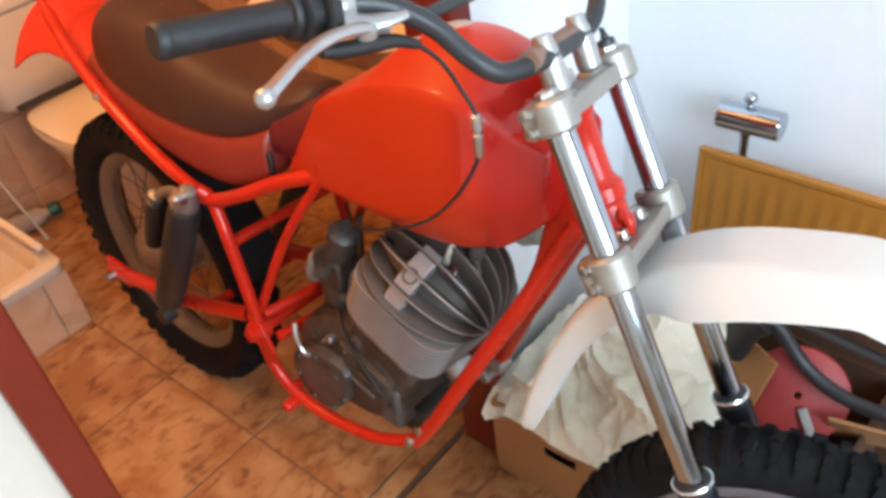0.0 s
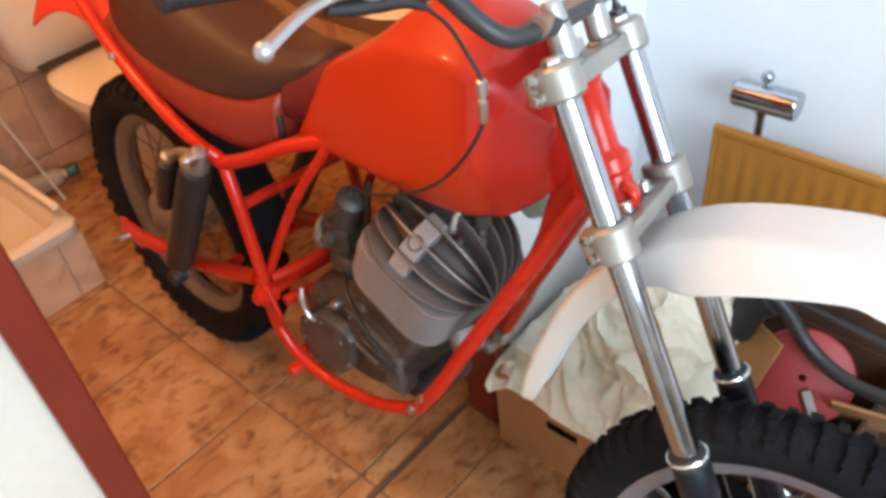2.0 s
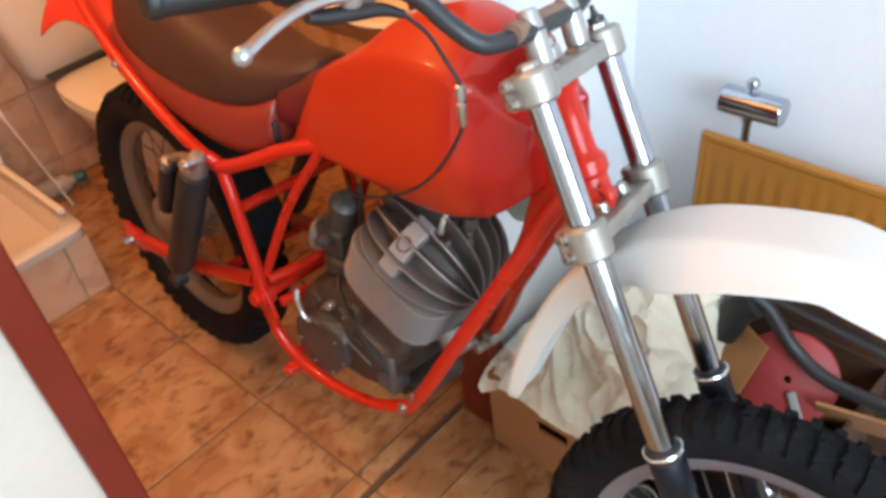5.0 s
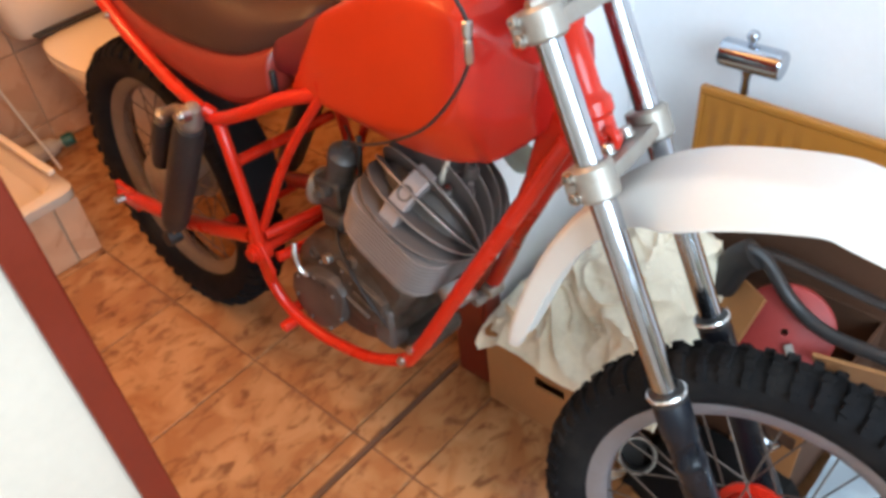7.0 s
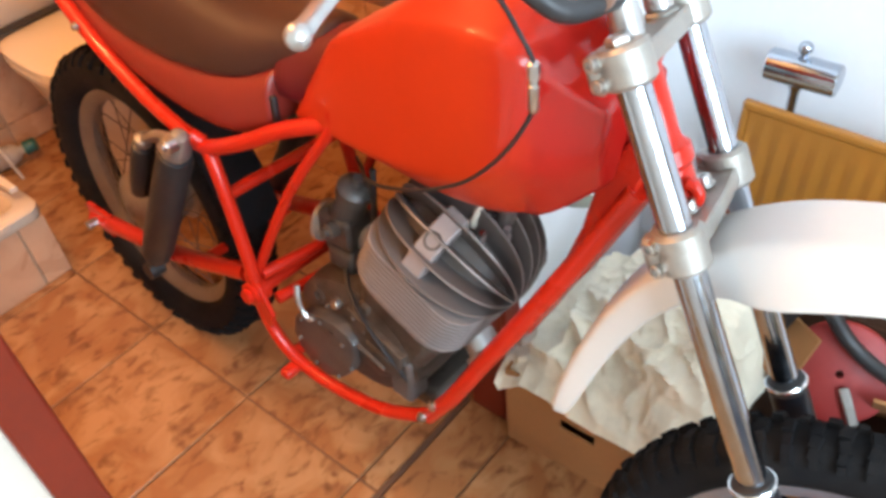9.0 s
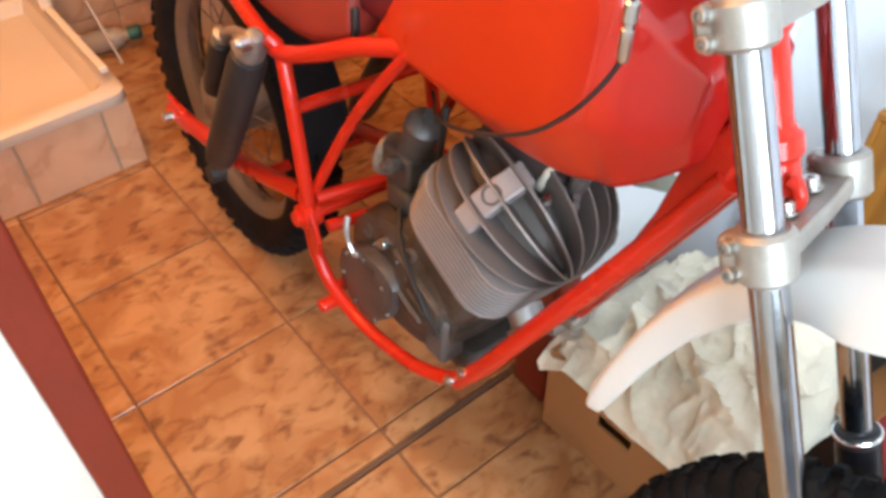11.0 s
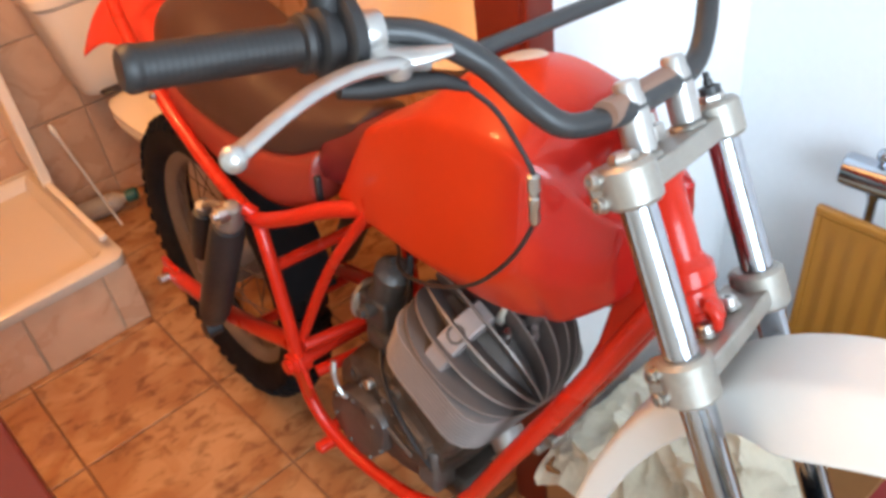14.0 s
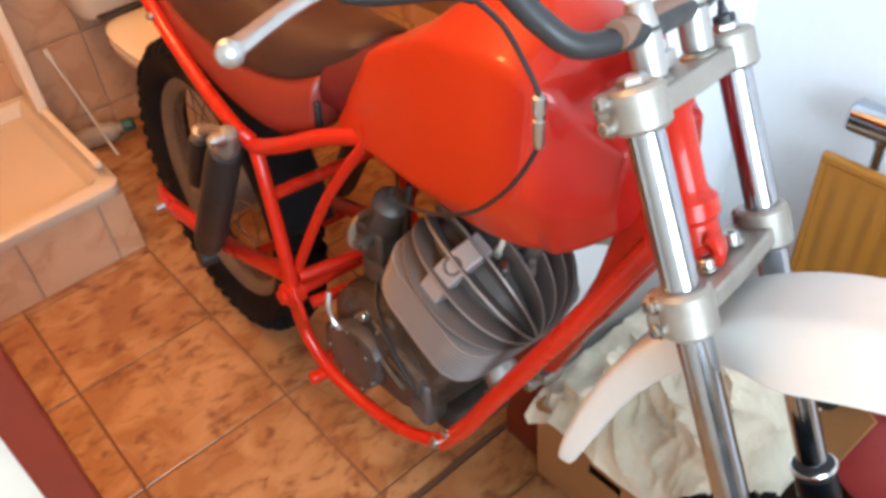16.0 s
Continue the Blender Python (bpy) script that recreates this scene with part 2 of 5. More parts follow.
GROUT = material("brown_grout", (0.20, 0.095, 0.045), 0.9, vary=0.2, scale=40, bump=0.2)
THRESHOLD = material("dark_threshold_strip", (0.11, 0.055, 0.032), 0.55, vary=0.2, scale=30, bump=0.1)
DISC_RED = material("faded_red_disc_paint", (0.31, 0.025, 0.022), 0.5, vary=0.12, scale=16, bump=0.08, dirt=(0.30, 0.045, 0.04), dirt_amount=0.4)
WALL_GROUT = material("pale_wall_grout", (0.42, 0.30, 0.2), 0.9, vary=0.1)
BATH_PAINT = material("warm_bathroom_paint", (0.74, 0.70, 0.62), 0.8, vary=0.04)
FLOOR_TILE = tile_material("marbled_floor_tile", (0.45, 0.240, 0.108), (0.335, 0.148, 0.058), (0.15, 0.056, 0.022), rough=0.17)
WALL_TILE = tile_material("pinkish_wall_tile", (0.62, 0.385, 0.245), (0.55, 0.325, 0.20), (0.46, 0.27, 0.165), rough=0.25, stroke=0.25)
TEAL = material("teal_plastic", (0.012, 0.10, 0.085), 0.4, vary=0.08)
PALE_BLUE = material("pale_blue_plastic", (0.55, 0.66, 0.74), 0.4, vary=0.05)


# ---- mesh helpers ----
def part(name, bm, mat, parent=None, label="", kind="", smooth=True, sub=0, bevel=0.0):
    """One mesh object from a bmesh, under a thing or a part."""
    me = bpy.data.meshes.new(name)
    bm.normal_update()
    bm.to_mesh(me)
    bm.free()
    me.materials.append(mat)
    if smooth:
        me.shade_smooth()
    ob = new(name, me)
    ob.parent = parent
    if bevel:
        mod = ob.modifiers.new("round", "BEVEL")
        mod.width, mod.segments, mod.limit_method, mod.angle_limit = bevel, 2, "ANGLE", radians(40)
    if sub:
        mod = ob.modifiers.new("subdivide", "SUBSURF")
        mod.levels = mod.render_levels = sub
    if smooth and not sub:
        try:
            me.set_sharp_from_angle(angle=radians(38))
        except AttributeError:
            pass
    return tagged(ob, label, kind=kind)


def thing(name, label, category, m=None, group="", kind=""):
    ob = new(name)
    ob.empty_display_size = 0.05
    if m is not None:
        ob.matrix_world = m
    return tagged(ob, label, category, group, kind)


def V(*a):
    return Vector(a)


def smooth_line(points, n=6):
    """A Catmull-Rom line through the points."""
    p = [Vector(q) for q in points]
    p = [p[0] * 2 - p[1]] + p + [p[-1] * 2 - p[-2]]
    out = []
    for i in range(1, len(p) - 2):
        a, b, c, d = p[i - 1:i + 3]
        for k in range(n):
            t = k / n
            out.append(0.5 * (2 * b + (c - a) * t + (2 * a - 5 * b + 4 * c - d) * t * t + (3 * b - a - 3 * c + d) * t ** 3))
    return out + [p[-2]]


def tube(bm, points, r, seg=12, n=6, cap=True, flat=1.0):
    """A round bar along the points; r is one radius or one for each point."""
    line = smooth_line(points, n) if n > 1 and len(points) > 2 else [Vector(q) for q in points]
    if isinstance(r, (int, float)):
        rad = [r] * len(line)
    else:
        rad = [r[min(int(i * (len(r) - 1) / max(len(line) - 1, 1)), len(r) - 2)] * (1 - (i * (len(r) - 1) / (len(line) - 1)) % 1)
               + r[min(int(i * (len(r) - 1) / (len(line) - 1)) + 1, len(r) - 1)] * ((i * (len(r) - 1) / (len(line) - 1)) % 1) for i in range(len(line))]
        rad[-1] = r[-1]
    t0 = (line[1] - line[0]).normalized()
    side = t0.cross(V(0, 0, 1) if abs(t0.z) < 0.9 else V(1, 0, 0)).normalized()
    rings = []
    for i, q in enumerate(line):
        t = (line[min(i + 1, len(line) - 1)] - line[max(i - 1, 0)]).normalized()
        side = (side - t * side.dot(t)).normalized()
        up = t.cross(side)
        rings.append([bm.verts.new(q + rad[i] * (math.cos(a) * side + flat * math.sin(a) * up)) for a in [2 * math.pi * k / seg for k in range(seg)]])
    for a, b in zip(rings, rings[1:]):
        for k in range(seg):
            bm.faces.new((a[k], a[(k + 1) % seg], b[(k + 1) % seg], b[k]))
    if cap:
        bm.faces.new(rings[0][::-1])
        bm.faces.new(rings[-1])
    return bm


def basis(axis):
    w = Vector(axis).normalized()
    u = w.cross(V(0, 0, 1) if abs(w.z) < 0.9 else V(1, 0, 0)).normalized()
    return u, w.cross(u), w


def lathe(bm, at, axis, profile, seg=24, closed=False):
    """A turned body: profile of (radius, height along the axis)."""
    u, v, w = basis(axis)
    at = Vector(at)
    rings = []
    for r, h in profile:
        if r < 1e-6:
            rings.append([bm.verts.new(at + w * h)])
        else:
            rings.append([bm.verts.new(at + w * h + r * (math.cos(a) * u + math.sin(a) * v)) for a in [2 * math.pi * k / seg for k in range(seg)]])
    pairs = list(zip(rings, rings[1:])) + ([(rings[-1], rings[0])] if closed else [])
    for a, b in pairs:
        for k in range(seg):
            k2 = (k + 1) % seg
            if len(a) == 1 and len(b) > 1:
                bm.faces.new((a[0], b[k2], b[k]))
            elif len(b) == 1 and len(a) > 1:
                bm.faces.new((a[k], a[k2], b[0]))
            elif len(a) > 1:
                bm.faces.new((a[k], a[k2], b[k2], b[k]))
    if not closed:
        for ring, flip in ((rings[0], True), (rings[-1], False)):
            if len(ring) > 1:
                bm.faces.new(ring[::-1] if flip else ring)
    bmesh.ops.recalc_face_normals(bm, faces=bm.faces)
    return bm


def box(bm, lo, hi, m=None):
    x0, y0, z0 = lo
    x1, y1, z1 = hi
    vs = [bm.verts.new(V(x, y, z) if m is None else m @ V(x, y, z)) for x, y, z in ((x0, y0, z0), (x1, y0, z0), (x1, y1, z0), (x0, y1, z0), (x0, y0, z1), (x1, y0, z1), (x1, y1, z1), (x0, y1, z1))]
    for f in ((0, 3, 2, 1), (4, 5, 6, 7), (0, 1, 5, 4), (1, 2, 6, 5), (2, 3, 7, 6), (3, 0, 4, 7)):
        bm.faces.new([vs[k] for k in f])
    return bm


def loft(bm, sections, cap=True, close=True):
    """A skin over rings of equal count."""
    rings = [[bm.verts.new(Vector(p)) for p in s] for s in sections]
    n = len(rings[0])
    for a, b in zip(rings, rings[1:]):
        for k in range(n if close else n - 1):
            bm.faces.new((a[k], a[(k + 1) % n], b[(k + 1) % n], b[k]))
    if cap and close:
        bm.faces.new(rings[0][::-1])
        bm.faces.new(rings[-1])
    bmesh.ops.recalc_face_normals(bm, faces=bm.faces)
    return bm


def sheet(bm, grid, thick):
    """A bent sheet of the given thickness from rows of points."""
    rows = [[Vector(p) for p in r] for r in grid]
    nr, nc = len(rows), len(rows[0])
    low = []
    for i in range(nr):
        line = []
        for j in range(nc):
            du = rows[min(i + 1, nr - 1)][j] - rows[max(i - 1, 0)][j]
            dv = rows[i][min(j + 1, nc - 1)] - rows[i][max(j - 1, 0)]
            line.append(rows[i][j] - du.cross(dv).normalized() * thick)
        low.append(line)
    a = [[bm.verts.new(p) for p in r] for r in rows]
    b = [[bm.verts.new(p) for p in r] for r in low]
    for i in range(nr - 1):
        for j in range(nc - 1):
            bm.faces.new((a[i][j], a[i][j + 1], a[i + 1][j + 1], a[i + 1][j]))
            bm.faces.new((b[i][j], b[i + 1][j], b[i + 1][j + 1], b[i][j + 1]))
    edge = [(0, j) for j in range(nc)] + [(i, nc - 1) for i in range(1, nr)] + [(nr - 1, j) for j in range(nc - 2, -1, -1)] + [(i, 0) for i in range(nr - 2, 0, -1)]
    for (i, j), (k, l) in zip(edge, edge[1:] + edge[:1]):
        bm.faces.new((a[i][j], b[i][j], b[k][l], a[k][l]))
    bmesh.ops.recalc_face_normals(bm, faces=bm.faces)
    return bm


def B():
    return bmesh.new()


def hexbolt(name, at, axis, r, h, parent, mat):
    """A socket-head bolt: washer, round head and a hollow."""
    lathe(bm := B(), at, axis, [(r * 1.3, 0), (r * 1.3, h * 0.2), (r, h * 0.2), (r, h * 0.9), (r * 0.85, h), (r * 0.5, h), (r * 0.5, h * 0.5), (0, h * 0.5)], 14)
    return part(name, bm, mat, parent)


# ---- the setting ----
def slab(name, lo, hi, mat, label, category, bevel=0.0):
    ob = part(name, box(B(), lo, hi), mat, None, label, "structure", smooth=False, bevel=bevel)
    return tagged(ob, category=category)


DOOR_L, DOOR_R = 0.338, 1.012          # clear opening between the jambs
Y0, Y1 = 1.055, 1.125                  # partition faces
floor = slab("floor", (WEST, SOUTH, -0.12), (1.75, NORTH + 0.1, -0.004), GROUT, "brown grouted floor under marbled tiles", "floor")
ceiling = slab("ceiling", (WEST, SOUTH, CEIL), (1.75, NORTH + 0.1, CEIL + 0.1), CEILING, "plain white painted ceiling", "ceiling")
slab("wall_east", (EAST, SOUTH, 0), (EAST + 0.12, Y1, CEIL), PLASTER, "white plastered wall behind the radiator", "wall")
slab("wall_west", (WEST - 0.1, SOUTH, 0), (WEST, Y1, CEIL), BEIGE, "plain cream papered wall", "wall")
wx0, wx1, wz0, wz1 = WINDOW
bm = B()
box(bm, (WEST - 0.1, SOUTH - 0.15, 0), (wx0, SOUTH, CEIL))
box(bm, (wx1, SOUTH - 0.15, 0), (EAST + 0.12, SOUTH, CEIL))
box(bm, (wx0, SOUTH - 0.15, 0), (wx1, SOUTH, wz0))
box(bm, (wx0, SOUTH - 0.15, wz1), (wx1, SOUTH, CEIL))
tagged(part("wall_south", bm, BEIGE, None, "cream papered wall with a window opening", "structure", smooth=False), category="wall")
bm = B()
for lo, hi in (((wx0, wz0), (wx0 + 0.05, wz1)), ((wx1 - 0.05, wz0), (wx1, wz1)), ((wx0 + 0.05, wz0), (wx1 - 0.05, wz0 + 0.05)), ((wx0 + 0.05, wz1 - 0.05), (wx1 - 0.05, wz1))):
    box(bm, (lo[0], SOUTH - 0.10, lo[1]), (hi[0], SOUTH - 0.045, hi[1]))
tagged(part("window_1", bm, MAHOGANY, None, "dark red wooden window frame in the wall", "structure", smooth=False), category="window")
bm = B()
box(bm, (DOOR_R + 0.02, Y0, 0), (EAST, Y1, CEIL))
box(bm, (DOOR_L - 0.02, Y0, 2.04), (DOOR_R + 0.02, Y1, CEIL))
# same wall as the white part; its shade is put into the cream colour
slab("wall_partition_west", (WEST, Y0, 0), (DOOR_L - 0.02, Y1, CEIL), BEIGE, "partition beside the bathroom doorway, its shade put into a cream tone", "wall")
tagged(part("wall_partition", bm, PLASTER, None, "white partition wall with the bathroom doorway", "structure", smooth=False), category="wall")

# unseen ground, added so the chrome reflects pale tones low in the opening
slab("reflected_ground", (WEST - 1.6, SOUTH - 3.2, -0.14), (EAST + 1.6, SOUTH - 0.151, -0.02), PALE_GROUND, "unseen pale ground outside the opening, added for the chrome to reflect", "ground")

# door frame: linings and casings on the near face
frame_door = thing("door_frame", "dark red painted wooden door frame of the bathroom", "door frame", kind="structure")
for nm, x0, x1 in (("jamb", DOOR_L - 0.02, DOOR_L), ("jamb", DOOR_R, DOOR_R + 0.02)):
    part(nm, box(B(), (x0, Y0 - 0.006, 0), (x1, Y1 + 0.004, 2.02)), MAHOGANY, frame_door, smooth=False, bevel=0.003)
for nm, x0, x1 in (("casing", DOOR_L - 0.043, DOOR_L + 0.0), ("casing", DOOR_R, DOOR_R + 0.048)):
    part(nm, box(B(), (x0, Y0 - 0.018, 0), (x1, Y0 - 0.0065, 2.02)), MAHOGANY, frame_door, smooth=False, bevel=0.004)
part("head_casing", box(B(), (DOOR_L - 0.043, Y0 - 0.018, 2.021), (DOOR_R + 0.048, Y1, 2.07)), MAHOGANY, frame_door, smooth=False, bevel=0.004)
slab("threshold", (DOOR_L, 1.139, -0.003), (DOOR_R, 1.149, 0.0025), THRESHOLD, "narrow dark joint strip under the doorway", "threshold")

# bathroom shell
BE = 1.62
slab("wall_bath_north", (WEST, NORTH + 0.012, 0), (1.75, NORTH + 0.1, CEIL), WALL_GROUT, "tiled back wall of the bathroom", "wall")
slab("wall_bath_east", (BE + 0.012, Y1, 0), (1.75, NORTH, CEIL), WALL_GROUT, "tiled side wall of the bathroom", "wall")
slab("wall_bath_west", (-0.2, Y1, 0), (-0.1, NORTH, CEIL), BATH_PAINT, "plain warm white bathroom wall", "wall")

# shower tray on a tiled plinth
TX, TY, TZ = 0.742, 2.222, 0.188
tray = thing("shower_tray", "cream ceramic shower tray raised on a tiled plinth", "shower tray")
bm = B()
def tray_ring(inset, z, r):
    """One level of the tray: a rectangle with its free corner rounded."""
    x1, y0 = TX + 0.004 - inset, TY - 0.010 + inset
    free = [(x1 - r + r * math.sin(radians(a)), y0 + r - r * math.cos(radians(a)), z) for a in range(0, 91, 15)]
    return [(-0.1 + inset, y0, z)] + free + [(x1, NORTH - inset, z), (-0.1 + inset, NORTH - inset, z)]
loft(bm, [tray_ring(0.004, TZ, 0.035), tray_ring(0.0, TZ + 0.006, 0.038), tray_ring(0.0, TZ + 0.028, 0.038), tray_ring(0.010, TZ + 0.036, 0.034), tray_ring(0.040, TZ + 0.036, 0.03), tray_ring(0.052, TZ + 0.022, 0.03), tray_ring(0.085, TZ - 0.06, 0.05), tray_ring(0.2, TZ - 0.072, 0.05)])
part("basin", bm, TRAY_ENAMEL, tray)
part("plinth", box(B(), (-0.1, TY + 0.008, 0), (TX - 0.008, NORTH, TZ - 0.001)), WALL_GROUT, tray, smooth=False)
for x0, x1 in ((0.671, TX - 0.0), (0.465, 0.669), (0.262, 0.463), (0.06, 0.26)):
    part("plinth_tile", box(B(), (x0 + 0.002, TY, 0.003), (x1 - 0.002, TY + 0.007, TZ - 0.003)), WALL_TILE, tray, smooth=False, bevel=0.0015)
for y0 in (2.235, 2.46, 2.685):
    part("plinth_tile", box(B(), (TX - 0.007, y0 + 0.002, 0.003), (TX, min(y0 + 0.223, NORTH), TZ - 0.003)), WALL_TILE, tray, smooth=False, bevel=0.0015)

screen = thing("shower_screen", "white framed shower screen standing on the tray rim", "shower screen")
part("post", box(B(), (TX - 0.035, 2.64, TZ + 0.062), (TX - 0.005, 2.675, 1.95)), CERAMIC, screen, smooth=False, bevel=0.006)
part("panel", box(B(), (TX - 0.025, 2.676, TZ + 0.07), (TX - 0.015, NORTH - 0.002, 1.95)), CERAMIC, screen, smooth=False)
part("bottom_rail", box(B(), (TX - 0.032, 2.26, TZ + 0.062), (TX - 0.012, 2.639, TZ + 0.078)), CERAMIC, screen, smooth=False, bevel=0.004)

# shower hose and head lying in the tray
hose = thing("shower_hose", "grey metal shower hose lying in the tray", "shower hose")
part("hose", tube(B(), [(0.30, 2.42, 0.126), (0.42, 2.44, 0.126), (0.51, 2.485, 0.126), (0.575, 2.54, 0.126), (0.602, 2.61, 0.128), (0.592, 2.67, 0.134), (0.56, 2.70, 0.142)], 0.0075, 10), DULL_STEEL, hose)
lathe(bm := B(), (0.575, 2.69, 0.140), (-1.0, 0.25, 0.06), [(0.010, 0), (0.013, 0.01), (0.013, 0.06), (0.022, 0.085), (0.030, 0.10), (0.030, 0.112), (0.026, 0.116), (0, 0.116)], 20)
part("hand_shower", bm, DULL_STEEL, hose)

# toilet
toilet = thing("toilet", "cream ceramic toilet with closed lid and cistern", "toilet")
def rrect(cx, cy, hx, hy, z, r, n=5):
    out = []
    for sx, sy, a0 in ((1, 1, 0), (-1, 1, 90), (-1, -1, 180), (1, -1, 270)):
        for k in range(n + 1):
            a = radians(a0 + 90 * k / n)
            out.append((cx + sx * (hx - r) + r * math.cos(a), cy + sy * (hy - r) + r * math.sin(a), z))
    return out
CX = 1.12
loft(bm := B(), [rrect(CX, 2.76, 0.19, 0.09, 0.425, 0.05), rrect(CX, 2.755, 0.20, 0.1, 0.45, 0.05), rrect(CX, 2.75, 0.235, 0.105, 0.66, 0.05), rrect(CX, 2.75, 0.24, 0.108, 0.690, 0.05), rrect(CX, 2.75, 0.225, 0.095, 0.694, 0.05), rrect(CX, 2.75, 0.225, 0.095, 0.702, 0.05)])
part("cistern", bm, CERAMIC, toilet)
loft(bm := B(), [rrect(CX, 2.75, 0.25, 0.112, 0.702, 0.05), rrect(CX, 2.75, 0.25, 0.112, 0.725, 0.05), rrect(CX, 2.75, 0.235, 0.10, 0.738, 0.05)])
part("cistern_lid", bm, CERAMIC, toilet)
lathe(bm := B(), (CX, 2.75, 0.738), (0, 0, 1), [(0.022, 0), (0.022, 0.008), (0.016, 0.012), (0, 0.012)])
part("flush_button", bm, STEEL, toilet)
def oval(cx, cy, hx, hy, z, n=32, square=0.55):
    """Round in front, squared off towards the cistern."""
    out = []
    for k in range(n):
        a = 2 * math.pi * k / n
        c, s = math.cos(a), math.sin(a)
        if s > 0:
            c, s = math.copysign(abs(c) ** square, c), s ** square
        out.append((cx + hx * c, cy + hy * s, z))
    return out
loft(bm := B(), [oval(CX, 2.50, 0.10, 0.16, 0.0), oval(CX, 2.48, 0.105, 0.17, 0.12), oval(CX, 2.43, 0.15, 0.22, 0.30), oval(CX, 2.41, 0.185, 0.245, 0.385)])
part("bowl", bm, CERAMIC, toilet)
loft(bm := B(), [oval(CX, 2.41, 0.190, 0.25, 0.387), oval(CX, 2.41, 0.192, 0.252, 0.402), oval(CX, 2.41, 0.182, 0.245, 0.408)])
part("seat_ring", bm, CERAMIC, toilet)
loft(bm := B(), [oval(CX, 2.41, 0.192, 0.25, 0.410), oval(CX, 2.41, 0.192, 0.25, 0.428), oval(CX, 2.41, 0.165, 0.22, 0.437), oval(CX, 2.41, 0.06, 0.09, 0.440)])
part("lid", bm, CERAMIC, toilet)

# dark strip that stands for the shadow between lid and cistern
part("lid_shadow_strip", box(B(), (CX - 0.17, 2.61, 0.4405), (CX + 0.17, 2.648, 0.448)), RUBBER, toilet, "dark strip laid in for the shadow behind the lid", bevel=0.004)

# washbasin on the side wall
basin = thing("washbasin", "cream ceramic washbasin on the bathroom side wall", "washbasin")
loft(bm := B(), [rrect(1.42, 1.52, 0.10, 0.12, 0.64, 0.08), rrect(1.38, 1.52, 0.20, 0.20, 0.74, 0.1), rrect(1.37, 1.52, 0.25, 0.245, 0.815, 0.12), rrect(1.37, 1.52, 0.243, 0.238, 0.823, 0.115), rrect(1.35, 1.52, 0.20, 0.20, 0.823, 0.1), rrect(1.35, 1.52, 0.18, 0.18, 0.79, 0.1), rrect(1.35, 1.52, 0.09, 0.09, 0.70, 0.06)])
part("bowl", bm, CERAMIC, basin)
lathe(bm := B(), (1.50, 1.52, 0), (0, 0, 1), [(0.10, 0), (0.10, 0.02), (0.075, 0.1), (0.07, 0.5), (0.09, 0.66), (0, 0.66)], 20)
part("pedestal", bm, CERAMIC, basin)

# bottle with a teal cap and a toilet brush beside the tray
bottle = thing("cleaner_bottle", "translucent bottle with a teal cap beside the shower tray", "bottle", look((0.87, 2.79, 0.036), (0.935, 2.762, 0.046)))
lathe(bm := B(), (0, 0, 0.10), (0, 0, -1), [(0, 0.02), (0.028, 0.02), (0.033, 0.026), (0.033, 0.12), (0.027, 0.145), (0.014, 0.16), (0.014, 0.175)], 24)
part("body", bm, material("translucent_bottle_plastic", (0.42, 0.36, 0.30), 0.25, vary=0.08, subsurface=0.2), bottle)
lathe(bm := B(), (0, 0, -0.072), (0, 0, -1), [(0.021, 0), (0.021, 0.03), (0.017, 0.036), (0, 0.036)], 18)
part("cap", bm, TEAL, bottle, "teal screw cap")
brush = thing("toilet_brush", "thin white toilet brush leaning behind the shower tray", "toilet brush")
part("handle", tube(B(), [(0.872, 2.695, 0.004), (0.838, 2.71, 0.20), (0.815, 2.72, 0.33)], [0.005, 0.0042, 0.0042], 10), CERAMIC, brush)
part("grip_end", tube(B(), [(0.815, 2.72, 0.33), (0.809, 2.722, 0.36), (0.806, 2.724, 0.38)], [0.0055, 0.0095, 0.006], 10), CERAMIC, brush)


# ---- the motorcycle ----
# bike axes: X ahead, Y to its left, Z up from the rear contact patch; it leans to its left, with the bars turned left
LEANED, TURNED = radians(5.3), radians(-1.2)
b_f = V(math.sin(TURNED), -math.cos(TURNED), 0)
b_l0 = V(math.cos(TURNED), math.sin(TURNED), 0)
b_u = V(0, 0, 1) * math.cos(LEANED) + b_l0 * math.sin(LEANED)
b_l = b_l0 * math.cos(LEANED) - V(0, 0, 1) * math.sin(LEANED)
BIKE = Matrix(((b_f.x, b_l.x, b_u.x, 0.836), (b_f.y, b_l.y, b_u.y, 1.886), (b_f.z, b_l.z, b_u.z, 0.0), (0, 0, 0, 1)))
bike = thing("motorcycle", "red trials motorcycle with brown seat, part dismantled, leaning over", "motorcycle", BIKE)

STEER = radians(13)
AX = V(1.131, 0, 0.94)                 # a point of the steering axis
DN = V(0.447, 0, -0.894).normalized()  # down the fork
NX = V(0.894, 0, 0.447).normalized()   # ahead, square to the fork
S = Matrix.Translation(AX) @ Matrix.Rotation(STEER, 4, -DN) @ Matrix.Translation(-AX)
S_INV = S.inverted()


def fork(s, y=0.0, ahead=0.027):
    """A point s metres down the fork from the axis point, before the bars are turned."""
    return AX + DN * s + NX * ahead + V(0, y, 0)


def steered(bm):
    bm.transform(S)
    return bm


